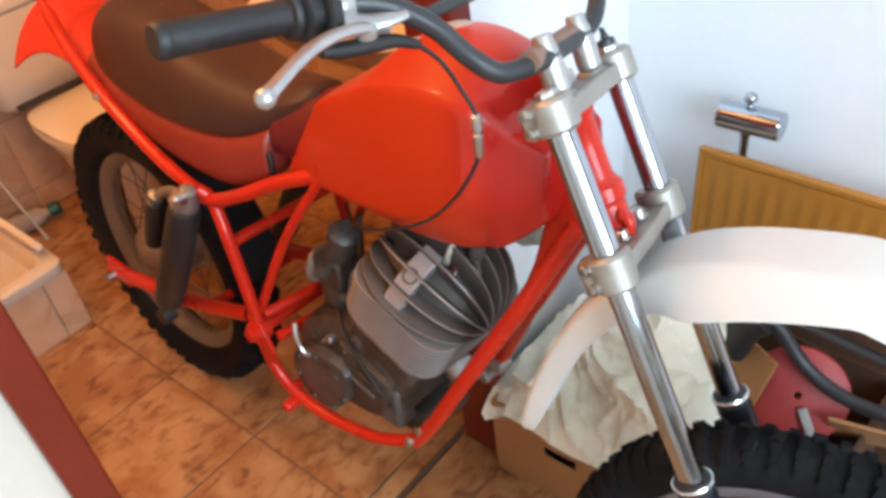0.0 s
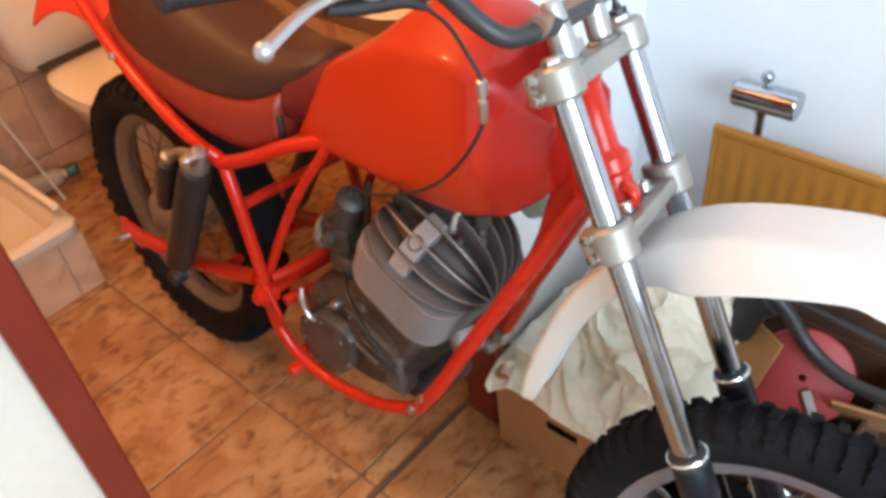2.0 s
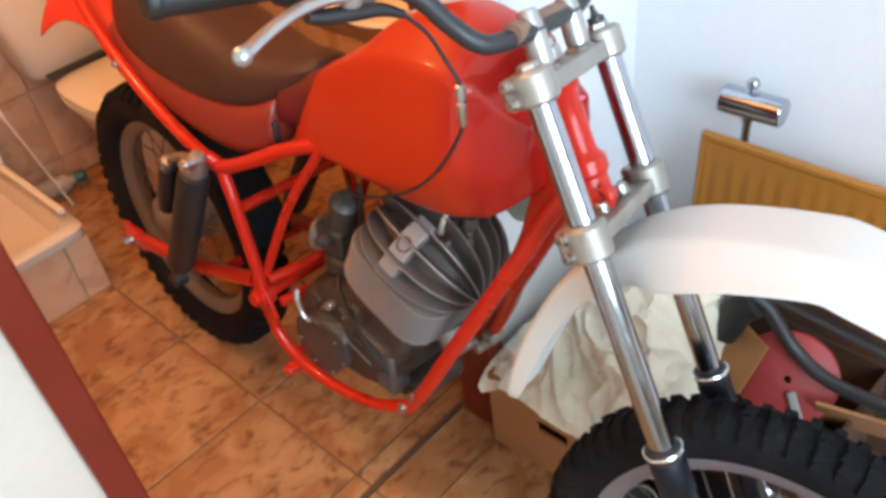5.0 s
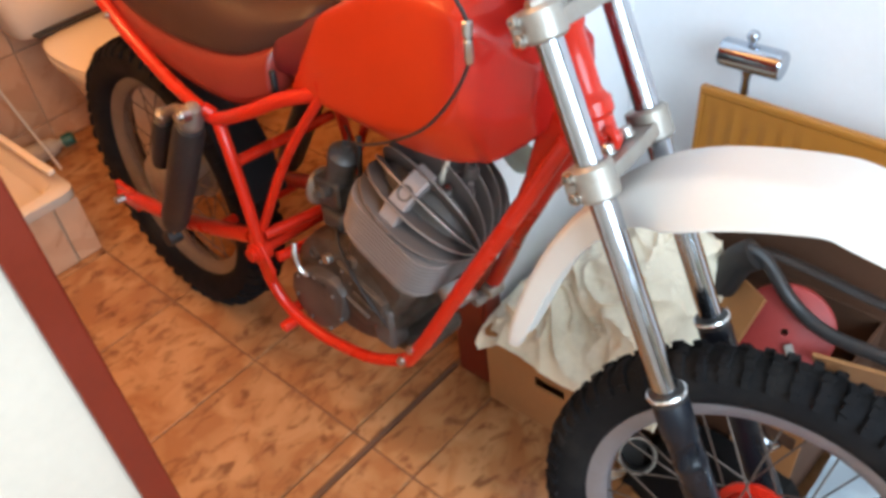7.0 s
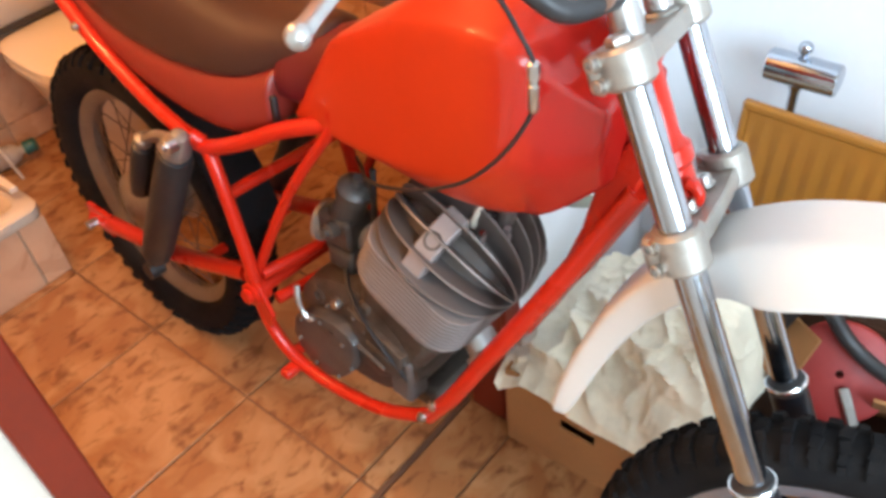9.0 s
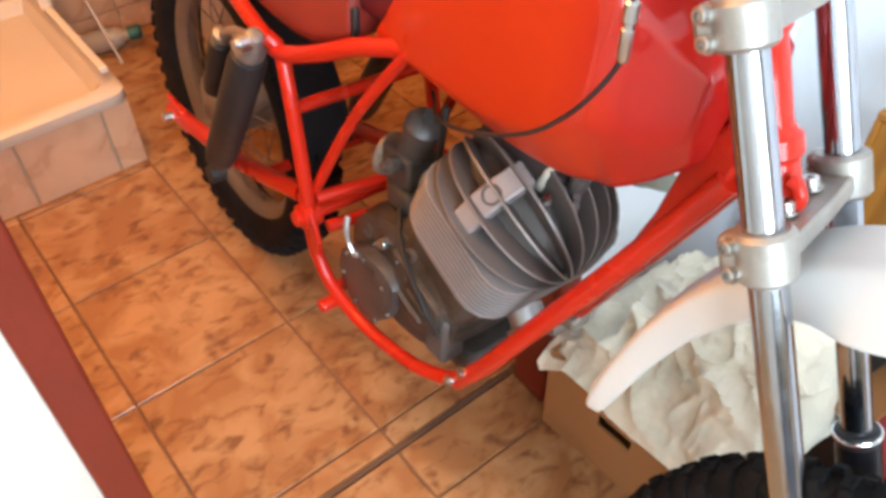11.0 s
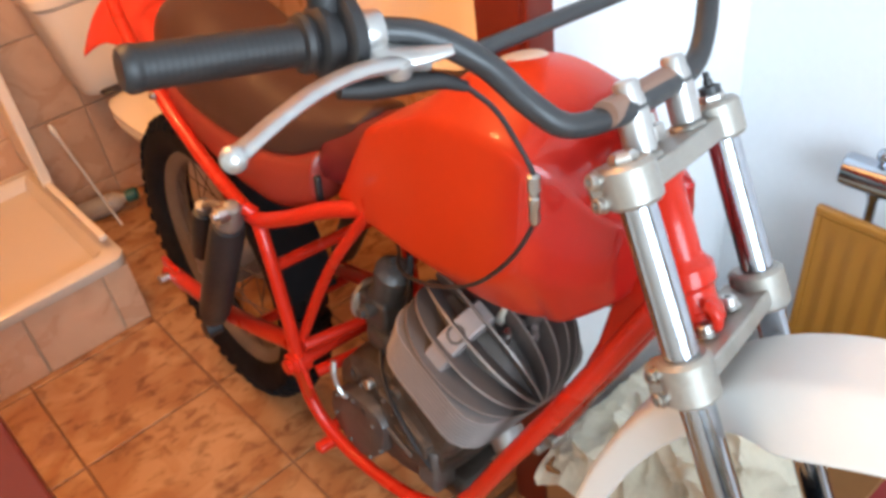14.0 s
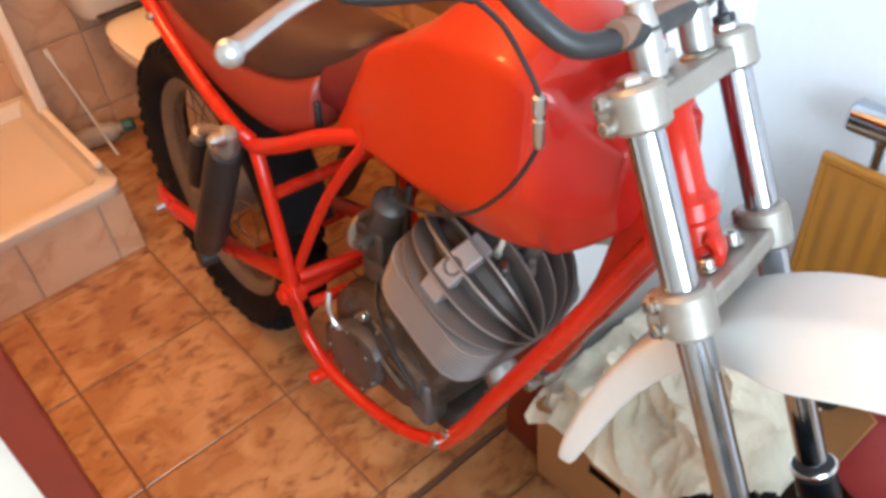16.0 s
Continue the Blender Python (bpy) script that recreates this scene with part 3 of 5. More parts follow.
# frame
TUBE = 0.0125
for side in (-1, 1):
    def m_(pts):
        return [V(x, y * -side, z) for x, y, z in pts]
    part("seat_rail", tube(B(), m_([(0.80, -0.050, 0.800), (0.72, -0.068, 0.786), (0.645, -0.092, 0.762), (0.58, -0.110, 0.728), (0.49, -0.12, 0.688), (0.43, -0.118, 0.690), (0.343, -0.115, 0.712), (0.26, -0.113, 0.748), (0.178, -0.112, 0.797), (0.10, -0.11, 0.862), (0.045, -0.105, 0.925)]), TUBE), RED, bike)
    low = [(0.485, -0.12, 0.69), (0.503, -0.123, 0.65), (0.519, -0.125, 0.599), (0.538, -0.126, 0.515), (0.55, -0.126, 0.44), (0.562, -0.125, 0.37), (0.605, -0.12, 0.315), (0.68, -0.111, 0.288), (0.79, -0.102, 0.298), (0.86, -0.092, 0.325), (0.888, -0.085, 0.342)]
    part("rear_down_tube", tube(B(), m_(low if side < 0 else low[:-3]), TUBE * 0.9), RED, bike)
    part("brace_tube", tube(B(), m_([(0.535, -0.112, 0.455), (0.636, -0.094, 0.652), (0.735, -0.076, 0.795)]), TUBE * 0.68), RED, bike)
    part("swingarm_tube", tube(B(), m_([(-0.03, -0.115, 0.312), (0.10, -0.116, 0.334), (0.278, -0.116, 0.369), (0.50, -0.108, 0.436)]), 0.0165), RED, bike)
    loft(bm := B(), [[V(0.470, -y * side, 0.682), V(0.560, -y * side, 0.712), V(0.500, -y * side, 0.690), V(0.512, -y * side, 0.630)] for y in (0.114, 0.126)])
    part("rail_gusset", bm, RED, bike, bevel=0.003)
    loft(bm := B(), [[V(0.528, -y * side, 0.468), V(0.566, -y * side, 0.455), V(0.590, -y * side, 0.405), V(0.578, -y * side, 0.372), V(0.552, -y * side, 0.378), V(0.536, -y * side, 0.420)] for y in (0.127, 0.135)])
    part("pivot_plate", bm, RED, bike, bevel=0.002)
    part("axle_plate", box(B(), (-0.045, -0.122 if side > 0 else 0.110, 0.29), (0.04, -0.110 if side > 0 else 0.122, 0.345)), RED, bike, bevel=0.004)
    lathe(bm := B(), V(0.0, -0.15 * side if side > 0 else 0.115, 0.32), (0, 1, 0), [(0.009, 0), (0.009, 0.035)], 8)
    part("axle_nut", bm, STEEL, bike)
    lathe(bm := B(), V(0.545, (-0.15 if side > 0 else 0.11), 0.432), (0, 1, 0), [(0.013, 0), (0.013, 0.008), (0.021, 0.01), (0.021, 0.04)], 16)
    part("pivot_boss", bm, RED, bike)
    # foot peg bracket
    part("peg_bracket", box(B(), (0.605, -0.155 if side > 0 else 0.115, 0.288), (0.627, -0.115 if side > 0 else 0.155, 0.306), pose(0, 0, 0)), RED, bike, bevel=0.006)
    # shock absorber
    top, bot = V(0.463, -0.150 * side, 0.705), V(0.250, -0.150 * side, 0.345)
    ax = (bot - top).normalized()
    lathe(bm := B(), top + ax * 0.035, ax, [(0.012, 0), (0.025, 0.004), (0.029, 0.02), (0.030, 0.20), (0.029, 0.31), (0.025, 0.335), (0.014, 0.34)], 20)
    shock = part("shock_absorber", bm, RUBBER, bike, "shock absorber in a black rubber sleeve")
    lathe(bm := B(), top - ax * 0.012, ax, [(0.008, -0.002), (0.013, 0.0), (0.0155, 0.006), (0.0165, 0.02), (0.0225, 0.030), (0.0225, 0.044), (0.012, 0.05)], 20)
    part("top_cap", bm, DULL_STEEL, shock, "grey alloy cap")
    lathe(bm := B(), top + V(0, -0.02, 0), (0, 1, 0), [(0.008, -0.012), (0.008, -0.005), (0.014, -0.005), (0.014, 0.030), (0.009, 0.034)], 16)
    part("top_eye", bm, STEEL, shock)
    lathe(bm := B(), bot + ax * 0.012 + V(0, -0.014, 0), (0, 1, 0), [(0.017, 0), (0.017, 0.03)], 16)
    part("bottom_eye", bm, RUBBER, shock)
    lathe(bm := B(), bot - ax * 0.04, ax, [(0.008, 0), (0.008, 0.06)], 10)
    part("rod", bm, CHROME, shock)
    if side > 0:
        c0, c1 = V(0.322, -0.140, 0.630), V(0.268, -0.140, 0.520)
        lathe(bm := B(), c0, c1 - c0, [(0.010, -0.012), (0.018, -0.008), (0.020, 0.0), (0.0205, 0.09), (0.018, 0.118), (0.010, 0.122)], 18)
        part("reservoir", bm, RUBBER, shock, "short black gas canister")
        lathe(bm := B(), c0 - (c1 - c0).normalized() * 0.012, c0 - c1, [(0.010, 0), (0.015, 0.003), (0.015, 0.016), (0.009, 0.020), (0, 0.020)], 14)
        part("fitting", bm, DULL_STEEL, shock)
        tube(bm := B(), [c0 - (c1 - c0).normalized() * 0.02, V(0.40, -0.150, 0.690), top], 0.008, 10)
        part("canister_arm", bm, DULL_STEEL, shock)
    # linkage boss carrying the upper eye
    tube(bm := B(), [top + V(0.0, 0.02 * side, 0), V(0.475, -0.118 * side, 0.69)], 0.012, 10)
    part("shock_lug", bm, RED, bike)
    # tail loop halves meet in the middle
    part("tail_loop", tube(B(), m_([(0.045, -0.105, 0.925), (0.015, -0.098, 0.962), (-0.005, -0.075, 0.99), (-0.012, -0.04, 1.0), (-0.012, 0.0, 1.002)]), 0.0085), RED, bike)
for p0, p1 in (((0.50, -0.115, 0.60), (0.50, 0.115, 0.60)), ((0.55, -0.12, 0.435), (0.55, 0.12, 0.435)), ((0.60, -0.115, 0.31), (0.60, 0.115, 0.31)), ((0.74, -0.085, 0.81), (0.74, 0.085, 0.81)), ((0.34, -0.11, 0.372), (0.34, 0.11, 0.372)), ((0.555, -0.115, 0.468), (0.60, 0.115, 0.475)), ((0.580, -0.112, 0.425), (0.615, 0.115, 0.43))):
    part("cross_tube", tube(B(), [p0, p1], 0.0105), RED, bike)
# the two front tubes close up on each other towards the steering head; the far one ends at an engine mount
for pts in ([(0.888, -0.086, 0.338), (0.936, -0.083, 0.416), (0.982, -0.078, 0.507), (1.021, -0.072, 0.582), (1.083, -0.058, 0.703), (1.129, -0.042, 0.80), (1.150, -0.030, 0.846)],
            [(0.938, 0.064, 0.420), (0.982, 0.050, 0.507), (1.021, 0.028, 0.582), (1.050, 0.010, 0.640), (1.083, 0.002, 0.703), (1.129, 0.0, 0.80), (1.150, 0.0, 0.846)]):
    part("front_down_tube", tube(B(), [V(*p) for p in pts], 0.0130), RED, bike)
lathe(bm := B(), V(0.940, 0.085, 0.424), (0, -1, 0), [(0, 0), (0.011, 0), (0.012, 0.003), (0.012, 0.052), (0.009, 0.055), (0, 0.055)], 14)
part("engine_mount", bm, DULL_STEEL, bike, "grey steel engine mount")
part("backbone", tube(B(), [(1.13, 0, 0.93), (0.95, 0, 0.90), (0.74, 0, 0.815)], 0.018), RED, bike)
# boxed gusset under the steering head, its back edge standing behind the down tubes
def gus(z, x0, x1, w):
    return [V(x0, -w, z), V(x1, -w - 0.004, z), V(x1, w + 0.004, z), V(x0, w, z)]
part("head_gusset", loft(B(), [gus(0.708, 1.074, 1.090, 0.050), gus(0.74, 1.083, 1.105, 0.047), gus(0.775, 1.093, 1.121, 0.042), gus(0.832, 1.101, 1.146, 0.033), gus(0.872, 1.116, 1.157, 0.024), gus(0.905, 1.132, 1.15, 0.018)]), RED, bike, bevel=0.005)
lathe(bm := B(), fork(-0.050, 0, 0), DN, [(0.024, 0), (0.026, 0.004), (0.026, 0.016), (0.0215, 0.022), (0.0205, 0.095), (0.023, 0.102), (0.028, 0.108), (0.028, 0.124), (0.023, 0.130), (0.023, 0.150), (0.026, 0.154), (0.026, 0.166)], 28)
part("steering_head", bm, RED, bike, "glossy red steering head tube")
stop_c = fork(0.104, -0.014, 0.024)
tube(bm := B(), [stop_c + NX * (0.010 * math.cos(a_)) - DN * (0.012 * math.sin(a_)) for a_ in [radians(-200 + 40 * k) for k in range(8)]], 0.0062, 10)
part("steering_stop", bm, RED, bike)
# small clamp joining the cradle tube and the down tube
for dx, dz in ((0.0, 0.0), (0.02, 0.035)):
    hexbolt("cradle_bolt", V(0.885 + dx, -0.098 + dx * 0.3, 0.345 + dz), (0, -1, 0), 0.007, 0.008, bike, STEEL)
part("exhaust_bracket", box(B(), (0.95, 0.035, 0.445), (0.975, 0.07, 0.465)), CAST_ALU, bike, "bare steel bracket", bevel=0.004)


# wheels
def wheel(name, m, r_out, r_rim, width, spokes, knobs, rows, hub_r, hub_w, label, rim_mat, hub_mat, hub_label):
    """Rim, tyre with tread blocks, hub and spokes; m places the wheel with its axle along Y."""
    def put(bm):
        bm.transform(m)
        return bm
    rim = part(name, put(lathe(B(), (0, 0, 0), (0, 1, 0), [(r_rim - 0.012, -0.020), (r_rim + 0.006, -0.024), (r_rim + 0.006, -0.021), (r_rim - 0.006, -0.017), (r_rim - 0.014, -0.008), (r_rim - 0.014, 0.008), (r_rim - 0.006, 0.017), (r_rim + 0.006, 0.021), (r_rim + 0.006, 0.024), (r_rim - 0.012, 0.020), (r_rim - 0.022, 0.009), (r_rim - 0.022, -0.009)], 72, closed=True)), rim_mat, bike, label)
    mid, hr, hw = (r_out + r_rim) / 2, (r_out - r_rim) / 2, width / 2
    prof = []
    for k in range(20):
        a = 2 * math.pi * k / 20
        c, s = math.cos(a), math.sin(a)
        prof.append((mid + hr * 0.93 * math.copysign(abs(c) ** 0.8, c), hw * 0.93 * math.copysign(abs(s) ** 0.75, s)))
    part("tyre", put(lathe(B(), (0, 0, 0), (0, 1, 0), prof, 72, closed=True)), TYRE, rim, "worn black knobbly tyre")
    bm = B()
    rnd = random.Random(len(name))
    for k in range(knobs):
        for j, (v, tilt, long) in enumerate(rows):
            a = 2 * math.pi * (k + (0.5 if j % 2 else 0.0)) / knobs
            half = math.pi / knobs * r_out * long
            rad = mid + hr * (0.93 * math.cos(tilt) ** 0.8 if abs(tilt) > 0.01 else 0.93)
            y = hw * 0.93 * math.copysign(abs(math.sin(tilt)) ** 0.75, tilt) if abs(tilt) > 0.01 else 0.0
            loc = Matrix.Rotation(a, 4, "Y") @ Matrix.Translation((0, y, rad)) @ Matrix.Rotation(-tilt, 4, "X")
            h = 0.0062 + rnd.uniform(-0.0028, 0.0016)
            half *= rnd.uniform(0.75, 1.1)
            loc = loc @ Matrix.Rotation(rnd.uniform(-0.3, 0.3), 4, "Z")
            lo = [loc @ V(sx * half, sy * v, -0.008) for sx, sy in ((-1, -1), (1, -1), (1, 1), (-1, 1))]
            hi = [loc @ V(sx * half * 0.86, sy * v * 0.86, h) for sx, sy in ((-1, -1), (1, -1), (1, 1), (-1, 1))]
            vl, vh = [bm.verts.new(p) for p in lo], [bm.verts.new(p) for p in hi]
            bm.faces.new(vh)
            for e in range(4):
                bm.faces.new((vl[e], vl[(e + 1) % 4], vh[(e + 1) % 4], vh[e]))
    part("tread", put(bm), TYRE, rim, kind="stuff", smooth=False)
    hub = part("hub", put(lathe(B(), (0, 0, 0), (0, 1, 0), [(0.012, -hub_w - 0.02), (0.02, -hub_w - 0.015), (hub_r * 0.92, -hub_w), (hub_r, -hub_w + 0.006), (hub_r, -hub_w + 0.012), (hub_r * 0.8, -hub_w + 0.016), (hub_r * 0.8, hub_w - 0.016), (hub_r, hub_w - 0.012), (hub_r, hub_w - 0.006), (hub_r * 0.92, hub_w), (0.02, hub_w + 0.015), (0.012, hub_w + 0.02)], 36)), hub_mat, rim, hub_label)
    unit = tube(B(), [(0, 0, 0), (0, 0, 1)], 0.0014, 6)
    me = bpy.data.meshes.new("spoke")
    unit.to_mesh(me)
    unit.free()
    me.materials.append(SPOKE)
    for k in range(spokes):
        a = 2 * math.pi * k / spokes
        side = 1 if k % 2 else -1
        lean = 0.55 if (k // 2) % 2 else -0.55
        p0 = m @ V(hub_r * math.sin(a + lean), side * (hub_w - 0.008), hub_r * math.cos(a + lean))
        p1 = m @ V((r_rim - 0.02) * math.sin(a), side * 0.004, (r_rim - 0.02) * math.cos(a))
        ob = new("spoke", me)
        ob.parent = rim
        d = p1 - p0
        ob.matrix_local = Matrix.Translation(p0) @ d.to_track_quat("Z", "Y").to_matrix().to_4x4() @ Matrix.Diagonal((1, 1, d.length, 1))
    return rim


REAR = V(0.047, 0, 0.333)
rear_wheel = wheel("rear_wheel", Matrix.Translation(REAR), 0.335, 0.246, 0.105, 36, 50, ((0.013, 0.0, 0.55), (0.010, 0.42, 0.5), (0.010, -0.42, 0.5), (0.009, 0.8, 0.5), (0.009, -0.8, 0.5), (0.006, 1.12, 0.42), (0.006, -1.12, 0.42)), 0.075, 0.055, "rear wheel with dusty alloy rim", RIM_DUSTY, DULL_STEEL, "dull alloy drum hub")
FRONT_S = 0.716
front_axle = fork(FRONT_S)
front_wheel = wheel("front_wheel", S @ Matrix.Translation(front_axle), 0.304, 0.230, 0.080, 36, 64, ((0.011, 0.0, 0.52), (0.009, 0.42, 0.5), (0.009, -0.42, 0.5), (0.008, 0.82, 0.5), (0.008, -0.82, 0.5), (0.006, 1.15, 0.42), (0.006, -1.15, 0.42)), 0.056, 0.045, "front wheel with grey alloy rim", RIM_ALU, RED, "red painted brake hub")

# fork legs
for y, seal in ((-0.095, 0.020), (0.095, 0.027)):
    lathe(bm := B(), fork(-0.078, y), DN, [(0.010, 0.0), (0.0165, 0.004), (0.0165, 0.545), (0, 0.545)], 32)
    leg = part("fork_tube", steered(bm), CHROME, bike, "chromed fork tube")
    lathe(bm := B(), fork(0.388 + seal, y), DN, [(0.0170, -0.002), (0.0225, 0.0), (0.0242, 0.004), (0.0242, 0.012), (0.0222, 0.016), (0.0222, 0.04)], 28)
    part("dust_seal", steered(bm), RUBBER, leg, "black dust seal with pale rim")
    lathe(bm := B(), fork(0.3885 + seal, y), DN, [(0.0252, 0.002), (0.0262, 0.0045), (0.0252, 0.007)], 28)
    part("seal_ring", steered(bm), POLISHED, leg)
    lathe(bm := B(), fork(0.404 + seal, y), DN, [(0.0222, 0), (0.0235, 0.008), (0.0235, 0.05), (0.0215, 0.056), (0.0215, 0.085), (0.0228, 0.088), (0.0228, 0.098), (0.0215, 0.101), (0.0215, 0.24), (0.024, 0.27), (0.024, 0.335), (0.015, 0.345)], 28)
    part("fork_slider", steered(bm), BLACK_PAINT, leg, "black lower fork slider")
    lathe(bm := B(), fork(-0.085, y), DN, [(0, 0), (0.010, 0.0), (0.0130, 0.003), (0.0130, 0.009)], 6)
    part("fork_cap", steered(bm), STEEL, leg)
lathe(bm := B(), fork(FRONT_S, -0.125), (0, 1, 0), [(0.009, 0), (0.009, 0.25)], 12)
part("front_axle", steered(bm), STEEL, bike)
# cap breather on the far leg
lathe(bm := B(), fork(-0.084, 0.095), -DN, [(0.011, 0), (0.011, 0.007), (0.005, 0.009), (0.005, 0.013), (0.0035, 0.014), (0.0035, 0.020), (0.002, 0.022)], 14)
part("air_valve", steered(bm), BAR_GREY, bike)


def yoke(name, s, h, r, web_w, web_h, label):
    """A cast fork yoke: two split clamps joined by a ribbed web."""
    bm = B()
    sec = []
    for y, wd in ((-0.095, 0.90), (-0.06, 0.97), (-0.03, 1.0), (0, 1.02), (0.03, 1.0), (0.06, 0.97), (0.095, 0.90)):
        c = fork(s + web_h * 0.2, y, 0.014)
        a, b = NX * web_w * wd, DN * web_h * 0.5
        sec.append([c + a + b, c - a + b, c - a - b, c + a - b])
    loft(bm, sec)
    y_ob = part(name, steered(bm), CAST_ALU, bike, label, bevel=0.0025)
    for y in (-0.095, 0.095):
        lathe(bm := B(), fork(s - h / 2, y), DN, [(0.017, 0.0), (r - 0.004, 0.0), (r, 0.004), (r, h - 0.004), (r - 0.004, h), (0.017, h)], 28)
        cl = part("clamp", steered(bm), CAST_ALU, y_ob)
        c = fork(s, y * 1.06, 0.010)
        u = NX
        bm = box(B(), (-0.016, -0.013, -h * 0.46), (0.02, 0.013, h * 0.46), Matrix.Translation(c) @ Matrix(((u.x, 0, -DN.x, 0), (u.y, 1, -DN.y, 0), (u.z, 0, -DN.z, 0), (0, 0, 0, 1))))
        part("pinch_lug", steered(bm), CAST_ALU, y_ob, bevel=0.006)
        for k in (-1, 1):
            at = S @ (fork(s + k * h * 0.27, y * 1.06, 0.007) + V(0, -0.012, 0))
            hexbolt("pinch_bolt", at, S.to_3x3() @ V(-0.35, -0.94, 0), 0.0066, 0.0085, y_ob, STEEL)
    return y_ob


top_yoke = yoke("top_yoke", -0.058, 0.038, 0.0252, 0.027, 0.022, "dull cast aluminium top fork yoke")
low_yoke = yoke("bottom_yoke", 0.126, 0.044, 0.0255, 0.030, 0.018, "dull cast aluminium bottom fork yoke")
lathe(bm := B(), fork(-0.069, 0, 0.0), -DN, [(0.018, 0), (0.018, 0.014), (0.012, 0.016), (0.012, 0.024), (0, 0.024)], 6)
part("stem_nut", steered(bm), STEEL, bike)
for y in (-0.03, 0.03):
    hexbolt("yoke_bolt", S @ fork(0.118, y, 0.02), S.to_3x3() @ -DN, 0.008, 0.012, bike, STEEL)

# handlebar: right half as it stands, left half mirrored about the turned fork
right = [V(0.985, -0.415, 1.165), V(0.992, -0.35, 1.158), V(1.0, -0.28, 1.150), V(1.015, -0.235, 1.149), V(1.035, -0.20, 1.140), V(1.058, -0.165, 1.114), V(1.078, -0.135, 1.077), V(1.098, -0.108, 1.055)]
BAR_S, BAR_A = -0.111, 0.020           # where the bar crosses the fork's own axes
half_bar = [S_INV @ p for p in right] + [fork(BAR_S, -0.060, BAR_A), fork(BAR_S, -0.03, BAR_A)]
full = [S @ p for p in half_bar + [fork(BAR_S, 0, BAR_A), fork(BAR_S, 0.05, BAR_A)]]
full += [V(1.084, 0.078, 1.045), V(1.080, 0.096, 1.053), V(1.073, 0.112, 1.069), V(1.062, 0.129, 1.086), V(1.050, 0.145, 1.105), V(1.040, 0.158, 1.126), V(1.031, 0.174, 1.147), V(1.022, 0.20, 1.162), V(1.010, 0.24, 1.169), V(1.0, 0.29, 1.171), V(0.985, 0.43, 1.176)]
bar = part("handlebar", tube(B(), full, 0.0111, 14), BAR_GREY, bike, "dark grey painted handlebar with cross brace")
part("cross_brace", tube(B(), [V(1.050, -0.178, 1.124), V(1.040, 0.158, 1.126)], 0.0075, 10), BAR_GREY, bar)
for y in (-0.048, 0.048):
    base, topc = S @ fork(-0.070, y, 0.018), S @ fork(BAR_S, y, BAR_A)
    d = topc - base
    w_ = d.normalized()
    lathe(bm := B(), base, d, [(0.0125, 0), (0.0145, 0.002), (0.0148, 0.008), (0.0148, d.length - 0.002), (0.0135, d.length - 0.001)], 24)
    riser = part("bar_riser", bm, SATIN, bike, "turned alloy handlebar riser")
    lathe(bm := B(), topc + w_ * 0.001, w_, [(0.0125, 0), (0.0138, 0.001), (0.0132, 0.008), (0.0118, 0.012), (0.0118, 0.020), (0.0100, 0.023), (0, 0.0235)], 24)
    part("clamp_cap", bm, SATIN, riser)
    lathe(bm := B(), base - w_ * 0.006, w_, [(0.018, -0.004), (0.018, 0.003), (0.0155, 0.0055), (0.012, 0.0055)], 20)
    part("riser_washer", bm, CAST_ALU, riser)
# tan band set a little above the bar's centre between the clamps
part("bar_band", tube(B(), [S @ fork(BAR_S - 0.005, -0.085, BAR_A - 0.004), S @ fork(BAR_S - 0.005, 0.034, BAR_A - 0.004)], 0.0125, 14), material("tan_band", (0.22, 0.125, 0.09), 0.6, vary=0.15), bar, "tan band on the bar")


def grip(points, sgn):
    a, b = V(*points[0]), V(*points[1])
    d = (b - a).normalized()
    prof = [(0, -0.004), (0.0135, -0.004), (0.0165, 0.0), (0.0165, 0.006)]
    for k in range(22):
        prof += [(0.0156, 0.008 + k * 0.005), (0.0158, 0.0095 + k * 0.005), (0.0158, 0.0115 + k * 0.005)]
    prof += [(0.0160, 0.120), (0.021, 0.122), (0.0225, 0.126), (0.021, 0.130), (0.014, 0.130)]
    g = part("grip", lathe(B(), a, d, prof, 22), RUBBER, bar, "black ribbed rubber grip")
    return a, d


a, d = grip((right[0], right[2]), 1)
lathe(bm := B(), a, d, [(0.014, 0.131), (0.020, 0.132), (0.026, 0.136), (0.026, 0.142), (0.022, 0.144), (0.022, 0.15), (0.031, 0.1505), (0.034, 0.153), (0.034, 0.162), (0.030, 0.165), (0.016, 0.167)], 26)
part("throttle_housing", bm, RUBBER, bar, "black twist throttle housing")
lathe(bm := B(), a + d * 0.150 + V(-0.004, 0, 0.018), V(-0.15, 0.05, 1), [(0.011, 0), (0.013, 0.004), (0.013, 0.022), (0.010, 0.026)], 16)
guide = part("throttle_cable_guide", bm, RUBBER, bar)
lathe(bm := B(), a + d * 0.150 + V(-0.008, 0.001, 0.0445), V(-0.15, 0.05, 1), [(0.009, 0), (0.0095, 0.003), (0.007, 0.007), (0, 0.007)], 14)
part("guide_cap", bm, SATIN, guide, "bright cap on the cable guide")
grip((full[-1], full[-2]), -1)

